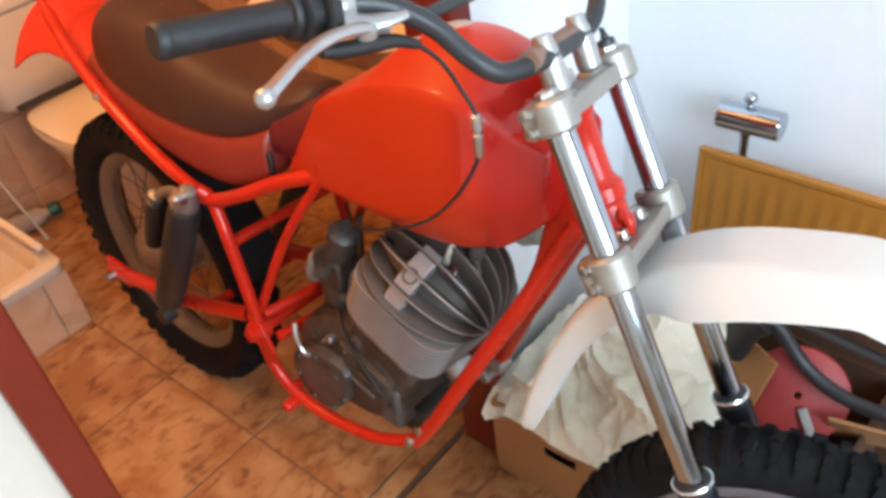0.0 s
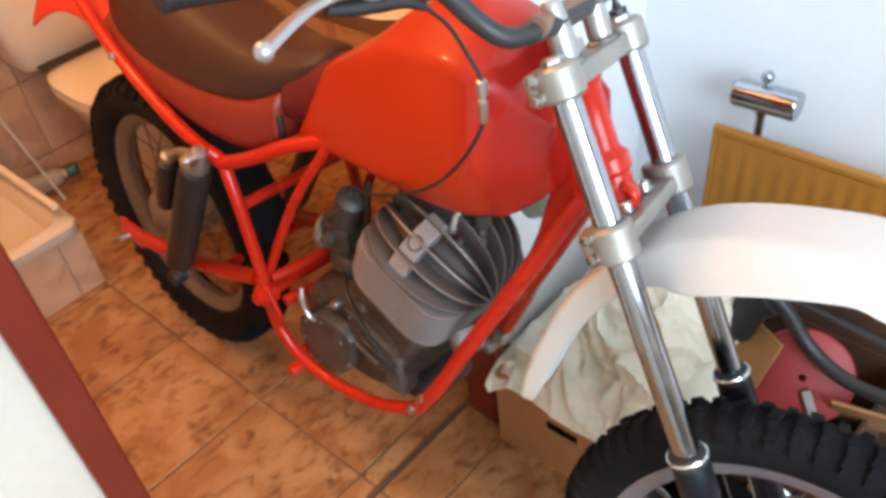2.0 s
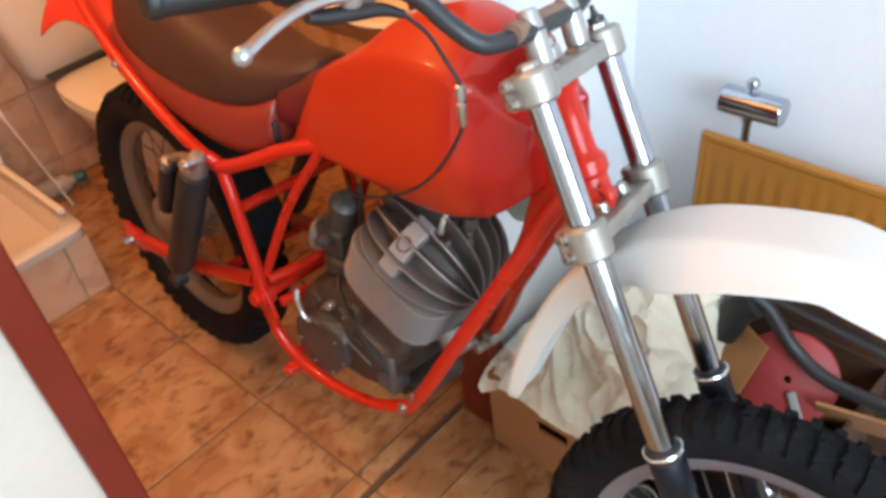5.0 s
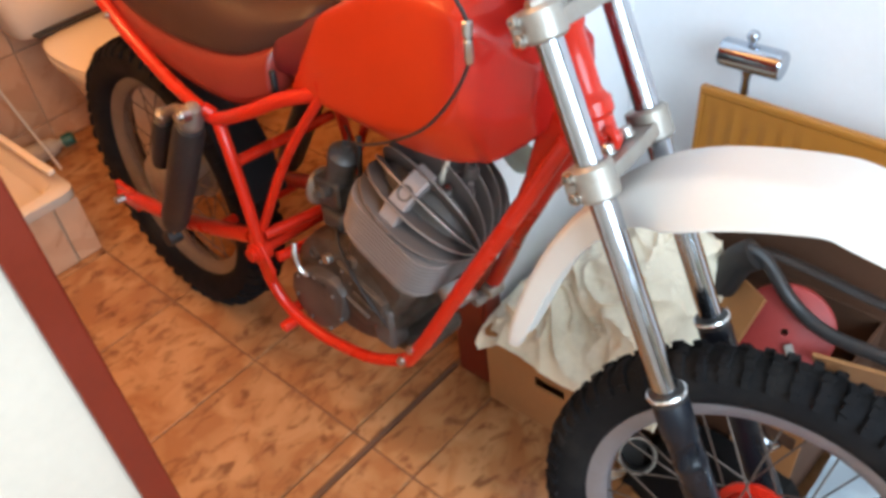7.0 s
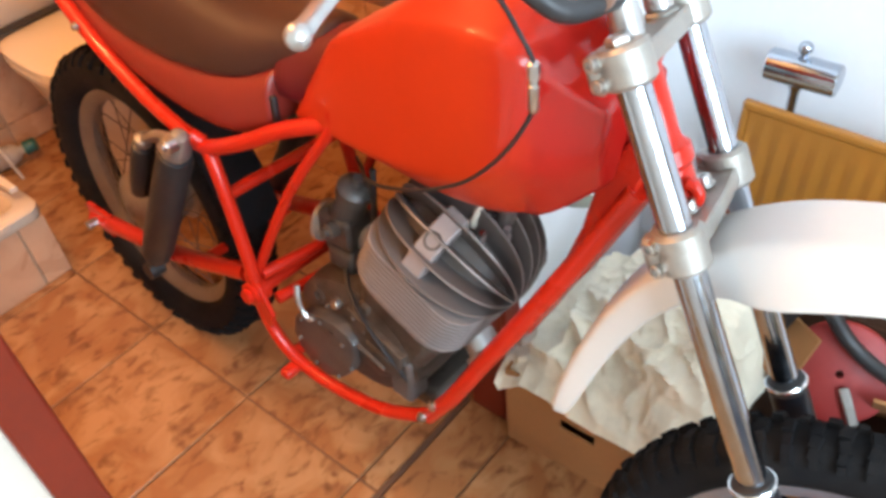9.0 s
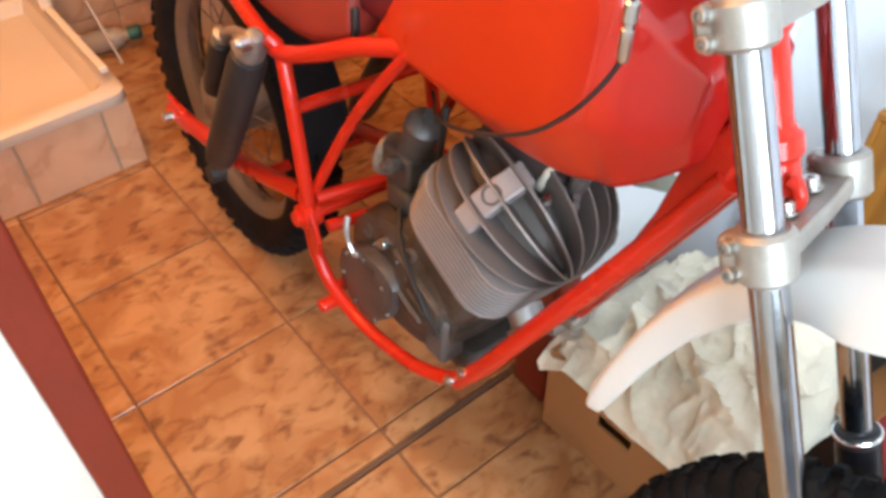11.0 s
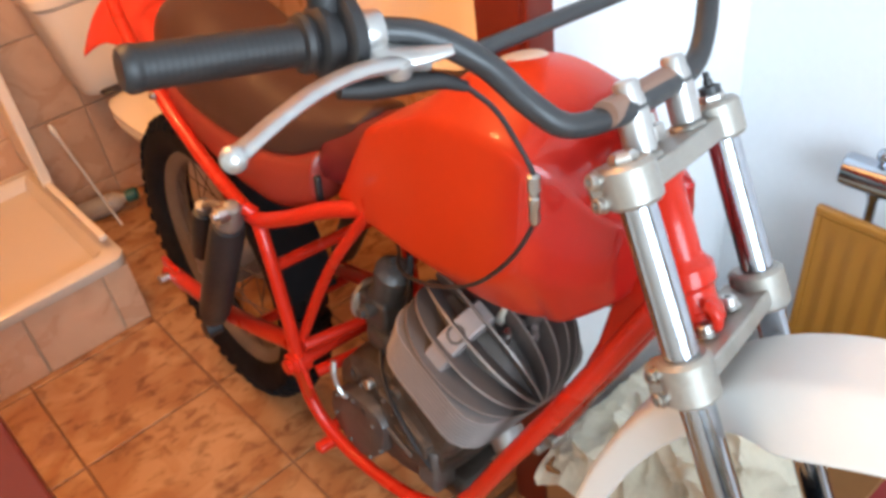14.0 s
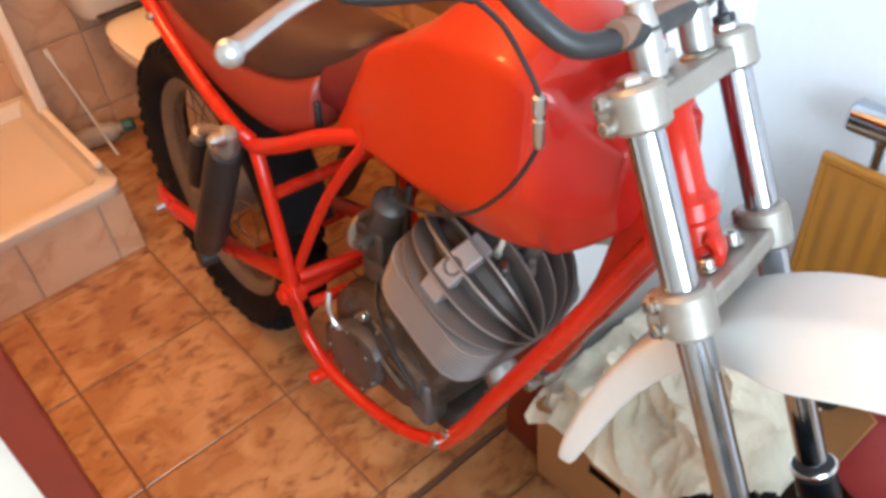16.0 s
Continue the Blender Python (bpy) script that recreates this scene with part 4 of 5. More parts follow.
# brake lever and perch
perch_at, along = V(1.0075, -0.2575, 1.1492), V(0.32, 0.947, -0.02).normalized()
lathe(bm := B(), perch_at, along, [(0.0112, 0), (0.0165, 0.001), (0.0175, 0.003), (0.0175, 0.024), (0.0165, 0.026), (0.0112, 0.027)], 20)
perch = part("lever_perch", bm, SATIN, bike, "satin alloy lever perch")
tube(bm := B(), [perch_at + along * 0.014 + V(0.004, 0, -0.006), V(1.024, -0.242, 1.137), V(1.036, -0.231, 1.134), V(1.046, -0.214, 1.134), V(1.054, -0.196, 1.135)], [0.012, 0.013, 0.0125, 0.010, 0.006], 12, flat=0.6)
part("perch_arm", bm, SATIN, perch)
tube(bm := B(), [V(1.038, -0.212, 1.124), V(1.040, -0.234, 1.131), V(1.050, -0.278, 1.141), V(1.065, -0.320, 1.146), V(1.085, -0.360, 1.148), V(1.099, -0.388, 1.147), V(1.108, -0.406, 1.146)], [0.010, 0.0105, 0.009, 0.008, 0.0072, 0.0072, 0.0078], 14, flat=0.6)
lever = part("brake_lever", bm, SATIN, perch, "satin alloy brake lever with ball end")
bmesh.ops.create_uvsphere(bm := B(), u_segments=16, v_segments=10, radius=0.0085, matrix=Matrix.Translation((1.109, -0.409, 1.145)))
part("ball_end", bm, SATIN, lever)
EYE = V(1.0425, -0.239, 1.1350)
lathe(bm := B(), EYE - V(0.001, 0, 0.011), (0.1, -0.05, 1), [(0.0, 0), (0.0105, 0), (0.011, 0.001), (0.011, 0.010), (0.010, 0.011), (0, 0.011)], 18)
part("lever_eye", bm, SATIN, lever)
part("lever_slot", box(B(), (-0.0022, -0.0075, -0.002), (0.0022, 0.0075, 0.0018), pose(EYE.x, EYE.y, EYE.z, 0, 0, 60)), RUBBER, lever, "dark slot at the root of the lever", bevel=0.001)
lathe(bm := B(), V(1.0215, -0.2445, 1.146), (0.55, -0.15, 0.75), [(0.0055, -0.004), (0.0055, 0.004), (0.003, 0.004), (0.003, 0.001), (0, 0.001)], 12)
part("pivot_screw", bm, RUBBER, perch, "dark pinch screw in the clamp")

# front brake cable with adjuster, and throttle cable
part("cable_boot", tube(B(), [V(1.03, -0.285, 1.122), V(1.034, -0.26, 1.117), V(1.040, -0.232, 1.114), V(1.046, -0.205, 1.110), V(1.053, -0.182, 1.100)], [0.006, 0.0082, 0.0085, 0.007, 0.0045], 12), RUBBER, perch, "black rubber cable boot")
cable = part("control_cable", tube(B(), [V(1.053, -0.182, 1.100), V(1.062, -0.160, 1.076), V(1.072, -0.145, 1.045), V(1.086, -0.137, 1.012), V(1.086, -0.135, 0.97), V(1.06, -0.136, 0.917), V(1.02, -0.136, 0.868), V(0.981, -0.135, 0.837), V(0.92, -0.125, 0.80), V(0.84, -0.10, 0.757), V(0.78, -0.07, 0.728), V(0.735, -0.035, 0.708), V(0.70, -0.012, 0.700)], 0.0024, 8), RUBBER, bike, "thin black control cable")
lathe(bm := B(), V(1.085, -0.137, 1.016), V(0.002, 0.001, -0.05), [(0.004, 0), (0.0062, 0.002), (0.0062, 0.016), (0.0045, 0.018), (0.0045, 0.022), (0.0055, 0.023), (0.0055, 0.046), (0.0035, 0.05)], 12)
part("cable_adjuster", bm, STEEL, cable, "bright metal cable adjuster")


# tank: a raised flat panel on each side running back to a point, a sloping shoulder over it, and narrower glossy wings in front
def tank_ring(x, w, zb, wb, zl, zh, wt, ze, zt):
    half = [(0, zb), (wb, zb + 0.001), (w * 0.985, zl), (w, zl * 0.55 + zh * 0.45), (w * 0.90, zh), (wt, ze), (wt * 0.5, ze * 0.35 + zt * 0.65), (0, zt)]
    return [(x, -y, z) for y, z in half] + [(x, y, z) for y, z in half[-2:0:-1]]


TANK_RINGS = ((0.640, 0.064, 0.764, 0.046, 0.769, 0.781, 0.044, 0.783, 0.785), (0.695, 0.078, 0.761, 0.052, 0.776, 0.848, 0.056, 0.851, 0.855), (0.748, 0.088, 0.759, 0.058, 0.783, 0.918, 0.062, 0.923, 0.928),
              (0.848, 0.103, 0.756, 0.064, 0.796, 0.970, 0.060, 0.978, 0.988), (0.884, 0.107, 0.755, 0.066, 0.802, 0.986, 0.054, 1.018, 1.026), (0.95, 0.111, 0.757, 0.068, 0.816, 0.996, 0.054, 1.034, 1.044),
              (1.006, 0.112, 0.766, 0.066, 0.842, 0.998, 0.050, 1.030, 1.040), (1.038, 0.106, 0.780, 0.060, 0.872, 0.988, 0.046, 1.016, 1.028), (1.056, 0.092, 0.790, 0.066, 0.866, 0.974, 0.044, 1.004, 1.016),
              (1.085, 0.082, 0.812, 0.062, 0.862, 0.958, 0.038, 0.980, 0.990), (1.122, 0.064, 0.850, 0.048, 0.884, 0.942, 0.030, 0.952, 0.960))
bm = loft(B(), [tank_ring(*r) for r in TANK_RINGS])
crease = bm.edges.layers.float.new("crease_edge")
bm.verts.ensure_lookup_table()
ncol = 14
bm.verts.index_update()
for e in bm.edges:
    a_i, b_i = e.verts[0].index, e.verts[1].index
    row = min(a_i, b_i) // ncol
    if a_i % ncol == b_i % ncol:
        e[crease] = {2: 0.8, 12: 0.8, 4: 0.85 if row < 7 else 0.5, 10: 0.85 if row < 7 else 0.5, 5: 0.7, 9: 0.7, 1: 0.4 if row < 7 else 0.8, 13: 0.4 if row < 7 else 0.8}.get(a_i % ncol, 0.0)
    elif a_i // ncol == b_i // ncol:
        e[crease] = {0: 0.95, 2: 0.5 if min(a_i % ncol, b_i % ncol) in (4, 5, 6, 7, 8, 9) else 0.0, 7: 0.55, 8: 0.35, 10: 0.6}.get(a_i // ncol, 0.0)
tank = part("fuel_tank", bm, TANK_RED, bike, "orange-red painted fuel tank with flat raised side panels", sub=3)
lathe(bm := B(), V(0.925, 0.012, 1.020), (-0.25, 0, 1), [(0.025, -0.006), (0.025, 0.003), (0.029, 0.004), (0.029, 0.011), (0.025, 0.014), (0.010, 0.015), (0, 0.015)], 28)
part("filler_cap", bm, material("ivory_cap_plastic", (0.45, 0.42, 0.38), 0.4), tank, "ivory filler cap")
tube(bm := B(), [V(0.885, -0.03, 1.005), V(0.895, -0.03, 1.022), V(0.905, -0.03, 1.026), V(0.915, -0.02, 1.025)], 0.003, 8)
part("cap_clip", bm, STEEL, tank)


# seat: brown padded top over a red moulded base
def seat_ring(x, w, zb, zs, zt, crown):
    half = [(0, zb), (w * 0.8, zb), (w * 0.98, zb + 0.004), (w, zs), (w * 0.97, zs + (zt - zs) * 0.45), (w * 0.80, zt - 0.010), (w * 0.45, zt + crown * 0.7), (0, zt + crown)]
    return [(x, -y, z) for y, z in half] + [(x, y, z) for y, z in half[-2:0:-1]]


pad = loft(B(), [seat_ring(0.105, 0.05, 0.845, 0.868, 0.895, 0.004), seat_ring(0.12, 0.078, 0.836, 0.862, 0.922, 0.008), seat_ring(0.16, 0.096, 0.824, 0.850, 0.945, 0.012), seat_ring(0.22, 0.104, 0.810, 0.836, 0.953, 0.014),
                seat_ring(0.30, 0.106, 0.796, 0.822, 0.938, 0.013), seat_ring(0.40, 0.104, 0.790, 0.812, 0.905, 0.010), seat_ring(0.50, 0.098, 0.794, 0.815, 0.886, 0.008), seat_ring(0.57, 0.082, 0.806, 0.828, 0.882, 0.007),
                seat_ring(0.63, 0.060, 0.84, 0.86, 0.893, 0.006), seat_ring(0.69, 0.045, 0.87, 0.885, 0.905, 0.004)])
seat = part("seat", pad, LEATHER, bike, "brown leatherette seat pad", sub=2)
base_pts = []
for x, w, z0, z1 in ((0.09, 0.085, 0.83, 0.862), (0.13, 0.095, 0.805, 0.845), (0.19, 0.103, 0.775, 0.822), (0.27, 0.106, 0.74, 0.80), (0.38, 0.106, 0.712, 0.792), (0.50, 0.101, 0.700, 0.798), (0.56, 0.095, 0.716, 0.812), (0.600, 0.090, 0.734, 0.826), (0.612, 0.088, 0.740, 0.830), (0.616, 0.086, 0.742, 0.830)):
    half = [(0, z0 + 0.02), (w * 0.85, z0 + 0.012), (w, z0), (w * 1.01, (z0 + z1) / 2), (w * 0.97, z1), (w * 0.5, z1 + 0.008), (0, z1 + 0.008)]
    base_pts.append([(x, -y, z) for y, z in half] + [(x, y, z) for y, z in half[-2:0:-1]])
part("seat_base", loft(B(), base_pts), SEAT_RED, bike, "dull red vinyl seat side", sub=1)
def knee(x, w, z0, z1):
    return [(x, -w, z0), (x, w, z0), (x, w, (z0 + z1) / 2), (x, w * 0.8, z1), (x, -w * 0.8, z1), (x, -w, (z0 + z1) / 2)]
# rear piece lying in shadow; the shade is put into its maroon colour
part("tank_tail", loft(B(), [knee(0.600, 0.072, 0.795, 0.85), knee(0.622, 0.078, 0.772, 0.872), knee(0.65, 0.070, 0.768, 0.888), knee(0.70, 0.066, 0.79, 0.902), knee(0.74, 0.058, 0.81, 0.915)]), MAROON, bike, "dark maroon piece behind the tank, its shade put into the colour", sub=1)
part("seat_bracket", box(B(), (0.598, -0.084, 0.742), (0.622, -0.074, 0.80)), RUBBER, bike, bevel=0.003)
hexbolt("tail_bolt", V(0.185, -0.124, 0.80), (0, -1, 0), 0.006, 0.008, bike, STEEL)

# rear mudguard: curved sheet that flares out past the loop
rows = []
for x, w, z, drop in ((0.20, 0.085, 0.80, 0.03), (0.10, 0.095, 0.845, 0.035), (0.02, 0.10, 0.88, 0.045), (-0.05, 0.105, 0.893, 0.065), (-0.11, 0.112, 0.908, 0.108), (-0.15, 0.118, 0.912, 0.136), (-0.175, 0.122, 0.908, 0.150)):
    rows.append([(x - 0.02 * (1 - abs(v)) + 0.075 * (1 - abs(v) ** 1.6) * min(max((-x - 0.05) / 0.125, 0), 1), w * v, z - drop * abs(v) ** 2.8) for v in (-1, -0.85, -0.6, -0.3, 0, 0.3, 0.6, 0.85, 1)])
part("rear_mudguard", sheet(B(), rows, 0.003), PLASTIC_RED, bike, "short flared red plastic rear mudguard", sub=1)
# black inner guard between the wheel and the frame
rows = []
for k in range(7):
    a_ = radians(14 + k * 8.5)
    rows.append([(REAR.x + 0.358 * math.cos(a_), 0.055 * v, REAR.z + 0.358 * math.sin(a_)) for v in (-1, -0.5, 0, 0.5, 1)])
part("inner_guard", sheet(B(), rows, 0.004), TYRE, bike, "black inner mudguard flap")

# front mudguard: broad blade ahead of the yoke with a tongue hanging behind it
spine = [(1.092, 0.486, 0.010, 0.006), (1.088, 0.491, 0.020, 0.014), (1.087, 0.502, 0.027, 0.022), (1.089, 0.53, 0.031, 0.029), (1.101, 0.587, 0.035, 0.034), (1.119, 0.65, 0.039, 0.037), (1.150, 0.722, 0.044, 0.040), (1.19, 0.776, 0.052, 0.041), (1.225, 0.808, 0.062, 0.042), (1.250, 0.826, 0.080, 0.043), (1.270, 0.838, 0.093, 0.045),
         (1.30, 0.851, 0.098, 0.045), (1.34, 0.862, 0.101, 0.038), (1.39, 0.871, 0.103, 0.031), (1.44, 0.876, 0.104, 0.024), (1.462, 0.8755, 0.104, 0.020), (1.478, 0.8745, 0.104, 0.025), (1.51, 0.868, 0.104, 0.025), (1.57, 0.852, 0.103, 0.025), (1.64, 0.826, 0.101, 0.028), (1.71, 0.79, 0.095, 0.036), (1.76, 0.757, 0.085, 0.034), (1.78, 0.74, 0.07, 0.03)]
TONGUE = ((0.0, 0.0), (0.25, 0.0), (0.50, 0.0), (0.72, 0.01), (0.86, 0.05), (0.925, 0.16), (0.955, 0.34), (0.975, 0.62), (0.99, 0.90), (1.0, 1.0))   # across, down the flank
BLADE = ((0.0, 0.0), (0.25, 0.0), (0.42, 0.0), (0.47, 0.015), (0.52, 0.07), (0.60, 0.19), (0.72, 0.40), (0.85, 0.68), (0.95, 0.90), (1.0, 1.0))
rows = []
for k, (x, z, w, drop) in enumerate(spine):
    t = V(spine[min(k + 1, len(spine) - 1)][0] - spine[max(k - 1, 0)][0], 0, spine[min(k + 1, len(spine) - 1)][1] - spine[max(k - 1, 0)][1]).normalized()
    nrm = V(t.z, 0, -t.x)
    f = min(max((x - 1.215) / 0.05, 0), 1)
    half = [(w * (y0 + (y1 - y0) * f), drop * (d0 + (d1 - d0) * f) + 0.003 * f * y1 * y1) for (y0, d0), (y1, d1) in zip(TONGUE, BLADE)]
    rows.append([V(x, -y, z) + nrm * d for y, d in half[:0:-1]] + [V(x, y, z) + nrm * d for y, d in half])
part("front_mudguard", steered(sheet(B(), rows, 0.004)), WHITE_PLASTIC, bike, "white plastic front mudguard", sub=1)

# engine
CC = V(0.407, 0, 0.914).normalized()   # up the cylinder
CP = V(0.914, 0, -0.407).normalized()  # ahead, square to it
H0 = V(0.880, 0, 0.615)                # centre of the sunburst head
C0 = H0 - CC * 0.100                   # foot of the finned barrel
eng = part("crankcase", loft(B(), [[V(0.735 + rx * math.cos(a), y, 0.415 + rz * math.sin(a)) for a in [2 * math.pi * k / 28 for k in range(28)]] for y, rx, rz in ((-0.088, 0.118, 0.082), (-0.080, 0.13, 0.095), (-0.05, 0.135, 0.10), (0.05, 0.135, 0.10), (0.088, 0.13, 0.095), (0.098, 0.118, 0.082))]), CASE, bike, "greasy dark crankcase")
part("crankcase_front", loft(B(), [[c + V(0, y, 0) for c in ([C0 + CC * s + CP * p for s, p in ((-0.11, -0.07), (-0.11, 0.065), (-0.004, 0.075), (-0.004, -0.085))])] for y in (-0.085, 0.085)]), CASE, eng, bevel=0.018)
def side_plate(name, pts, y0, y1, mat, label=""):
    """A cast plate with a rounded rim, standing out from the crankcase side."""
    cx, cz = sum(p[0] for p in pts) / len(pts), sum(p[1] for p in pts) / len(pts)
    def ring(f, y):
        return [V(cx + (x - cx) * f, y, cz + (z - cz) * f) for x, z in pts]
    return part(name, loft(B(), [ring(1.0, y0), ring(1.0, y1 + 0.005), ring(0.985, y1 + 0.0015), ring(0.95, y1), ring(0.55, y1 - 0.001)]), mat, eng, label)


COVER = material("dark_oily_cover", (0.085, 0.073, 0.068), 0.42, metal=0.35, vary=0.3, scale=22, fine=200, bump=0.35, dirt=(0.04, 0.028, 0.02), dirt_amount=0.7, dirt_scale=20)
side_plate("ignition_cover", ((0.757, 0.424), (0.754, 0.392), (0.738, 0.348), (0.712, 0.319), (0.676, 0.305), (0.640, 0.312), (0.616, 0.335), (0.607, 0.366), (0.615, 0.402), (0.640, 0.429), (0.674, 0.440), (0.715, 0.444), (0.745, 0.438)), -0.080, -0.110, COVER, "round flat dark oily side cover")
side_plate("case_web", ((0.735, 0.486), (0.790, 0.466), (0.848, 0.447), (0.838, 0.395), (0.795, 0.372), (0.752, 0.385)), -0.080, -0.097, CASE)
part("cover_rib", box(B(), (-0.030, -0.006, -0.0035), (0.030, 0.004, 0.0035), pose(0.783, -0.097, 0.411, 0, 17, 0)), ENGINE, eng, bevel=0.002)
part("cover_rib", box(B(), (-0.026, -0.005, -0.003), (0.026, 0.004, 0.003), pose(0.800, -0.097, 0.432, 0, 17, 0)), CASE, eng, bevel=0.002)
part("mount_block", box(B(), (0.812, -0.092, 0.345), (0.858, -0.05, 0.432)), ENGINE, eng, bevel=0.007)
lathe(bm := B(), V(0.709, -0.094, 0.476), (0.1, -1, 0.25), [(0.0085, -0.02), (0.0085, 0.004), (0.007, 0.0065), (0, 0.0065)], 14)
part("case_screw", bm, STEEL, eng, "bright slotted screw")
for x, z, r in ((0.748, 0.470, 0.004), (0.690, 0.462, 0.0035), (0.770, 0.455, 0.0035)):
    lathe(bm := B(), V(x, -0.094, z), (0, -1, 0), [(r, -0.01), (r, 0.004), (r * 0.6, 0.006), (0, 0.006)], 10)
    part("case_stud", bm, COVER, eng)
# black disc put in place of a dark hole in the cover
lathe(bm := B(), V(0.706, -0.1095, 0.424), (0, -1, 0), [(0.0065, -0.002), (0.0065, 0.0016), (0.004, 0.0022), (0, 0.0022)], 12)
part("cover_hole_disc", bm, RUBBER, eng, "black disc standing for a dark hole in the cover")
tube(bm := B(), [V(0.634, -0.108, 0.482), V(0.639, -0.114, 0.462), V(0.645, -0.114, 0.440), V(0.656, -0.112, 0.425), V(0.664, -0.111, 0.428)], [0.0045, 0.005, 0.0035, 0.0045, 0.004], 8)
part("shift_arm", bm, SATIN, eng, "small bright lever")
for k in range(7):
    a_ = radians(40 + 51.4 * k)
    lathe(bm := B(), V(0.682 + 0.062 * math.cos(a_), -0.109, 0.374 + 0.056 * math.sin(a_)), (0, -1, 0), [(0.0042, -0.004), (0.0042, 0.003), (0.003, 0.0045), (0, 0.0045)], 10)
    part("cover_screw", bm, COVER, eng)
for x, z, r in ((0.662, 0.462, 0.014), (0.765, 0.492, 0.011), (0.832, 0.408, 0.010)):
    lathe(bm := B(), V(x, -0.080, z), (0, -1, 0), [(r * 1.3, -0.02), (r * 1.3, 0.006), (r, 0.010), (r * 0.6, 0.011), (r * 0.6, 0.004), (0, 0.004)], 16)
    part("case_boss", bm, CASE, eng)
tube(bm := B(), [V(0.700, -0.06, 0.520), V(0.735, -0.085, 0.505), V(0.775, -0.098, 0.480), V(0.820, -0.100, 0.440), V(0.850, -0.09, 0.395)], 0.0035, 8)
part("ignition_lead", bm, RUBBER, eng, "thin black lead over the crankcase")
part("sump", box(B(), (-0.09, -0.06, -0.022), (0.09, 0.06, 0.02), pose(0.80, 0, 0.325, 0, -8, 0)), CASE, eng, bevel=0.015)

# finned barrel
part("barrel", loft(B(), [[C0 + CC * s + CP * (0.062 * math.cos(a)) + V(0, 0.066 * math.sin(a), 0) for a in [2 * math.pi * k / 24 for k in range(24)]] for s in (-0.005, 0.09)]), ENGINE, eng)
def fin_outline(hp, hy, r, n=4):
    out = []
    for sx, sy, a0 in ((1, 1, 0), (-1, 1, 90), (-1, -1, 180), (1, -1, 270)):
        for k in range(n + 1):
            a = radians(a0 + 90 * k / n)
            out.append((sx * (hp - r) + r * math.cos(a), sy * (hy - r) + r * math.sin(a)))
    return out
for k in range(14):
    grow = (0.082, 0.088, 0.093, 0.097, 0.100, 0.102)[min(k, 5)]
    ol = fin_outline(grow, grow + 0.010, 0.046)
    s = -0.006 + k * 0.0088
    loft(bm := B(), [[C0 + CC * (s + h) + CP * (p * f) + V(0, y * f, 0) for p, y in ol] for h, f in ((-0.001, 0.70), (0.0, 0.985), (0.0007, 1.0), (0.0021, 1.0), (0.0028, 0.985), (0.0038, 0.70))])
    bm.faces.ensure_lookup_table()
    for f in list(bm.faces)[len(ol):4 * len(ol)]:
        f.material_index = 1
    part("barrel_fin", bm, FIN, eng).data.materials.append(FIN_RIM)
# domed head with fins that fan out round its fore-and-aft axis
part("cylinder_head", loft(B(), [[H0 + CP * p + (CC * math.sin(a) * 0.95 + V(0, math.cos(a), 0)) * r for a in [2 * math.pi * k / 32 for k in range(32)]] for p, r in ((-0.096, 0.012), (-0.088, 0.040), (-0.06, 0.066), (-0.02, 0.078), (0.03, 0.076), (0.065, 0.060), (0.09, 0.036), (0.098, 0.012))]), ENGINE, eng, "domed cylinder head with fanned fins")
NF = 11
HEAD_R, HEAD_L = 0.119, 0.112
def spoke_dir(deg):
    return CC * math.cos(radians(deg)) + V(0, math.sin(radians(deg)), 0)
for k in range(NF):
    ray = spoke_dir(-76 + 168 * k / (NF - 1))
    side_n = CP.cross(ray).normalized()
    outer, inner = [], []
    for j in range(21):
        a = math.pi * j / 20
        c, s_ = math.cos(a), max(math.sin(a), 0.0)
        outer.append(H0 + CP * (HEAD_L * math.copysign(abs(c) ** 0.92, c)) + ray * (HEAD_R * s_ ** 0.72))
        inner.append(H0 + CP * (0.088 * c) + ray * (0.06 * s_))
    bm = B()
    half_t = 0.0016
    lo = [[bm.verts.new(p + side_n * half_t * sg) for p in outer] for sg in (-1, 1)]
    li = [[bm.verts.new(p + side_n * half_t * 1.7 * sg) for p in inner] for sg in (-1, 1)]
    for j in range(20):
        bm.faces.new((lo[0][j], lo[0][j + 1], lo[1][j + 1], lo[1][j]))
        bm.faces.new((li[0][j], li[0][j + 1], lo[0][j + 1], lo[0][j]))
        bm.faces.new((lo[1][j], lo[1][j + 1], li[1][j + 1], li[1][j]))
    for j in (0, 20):
        bm.faces.new((lo[0][j], lo[1][j], li[1][j], li[0][j]))
    bmesh.ops.recalc_face_normals(bm, faces=bm.faces)
    bm.faces.ensure_lookup_table()
    for f in list(bm.faces)[0:60:3]:
        f.material_index = 1
    part("head_fin", bm, FIN, eng).data.materials.append(FIN_RIM)
# flat cast bar bridging the fins on the near side
sec = []
for k in range(9):
    deg = -92 + 74 * k / 8
    ray = spoke_dir(deg)
    sec.append([H0 + CP * p + ray * r for p, r in ((-0.026, 0.086), (0.008, 0.086), (0.008, 0.1075), (-0.026, 0.1075))])
part("fin_bridge", loft(B(), sec), BRIDGE, eng, "pale cast bar across the head fins", bevel=0.003)
lathe(bm := B(), H0 + CP * -0.009 + spoke_dir(-46) * 0.105, spoke_dir(-46), [(0.013, 0), (0.013, 0.0035), (0.0095, 0.0035), (0.0095, -0.006), (0, -0.006)], 18)
part("plug_boss", bm, ENGINE, eng, "round threaded boss")
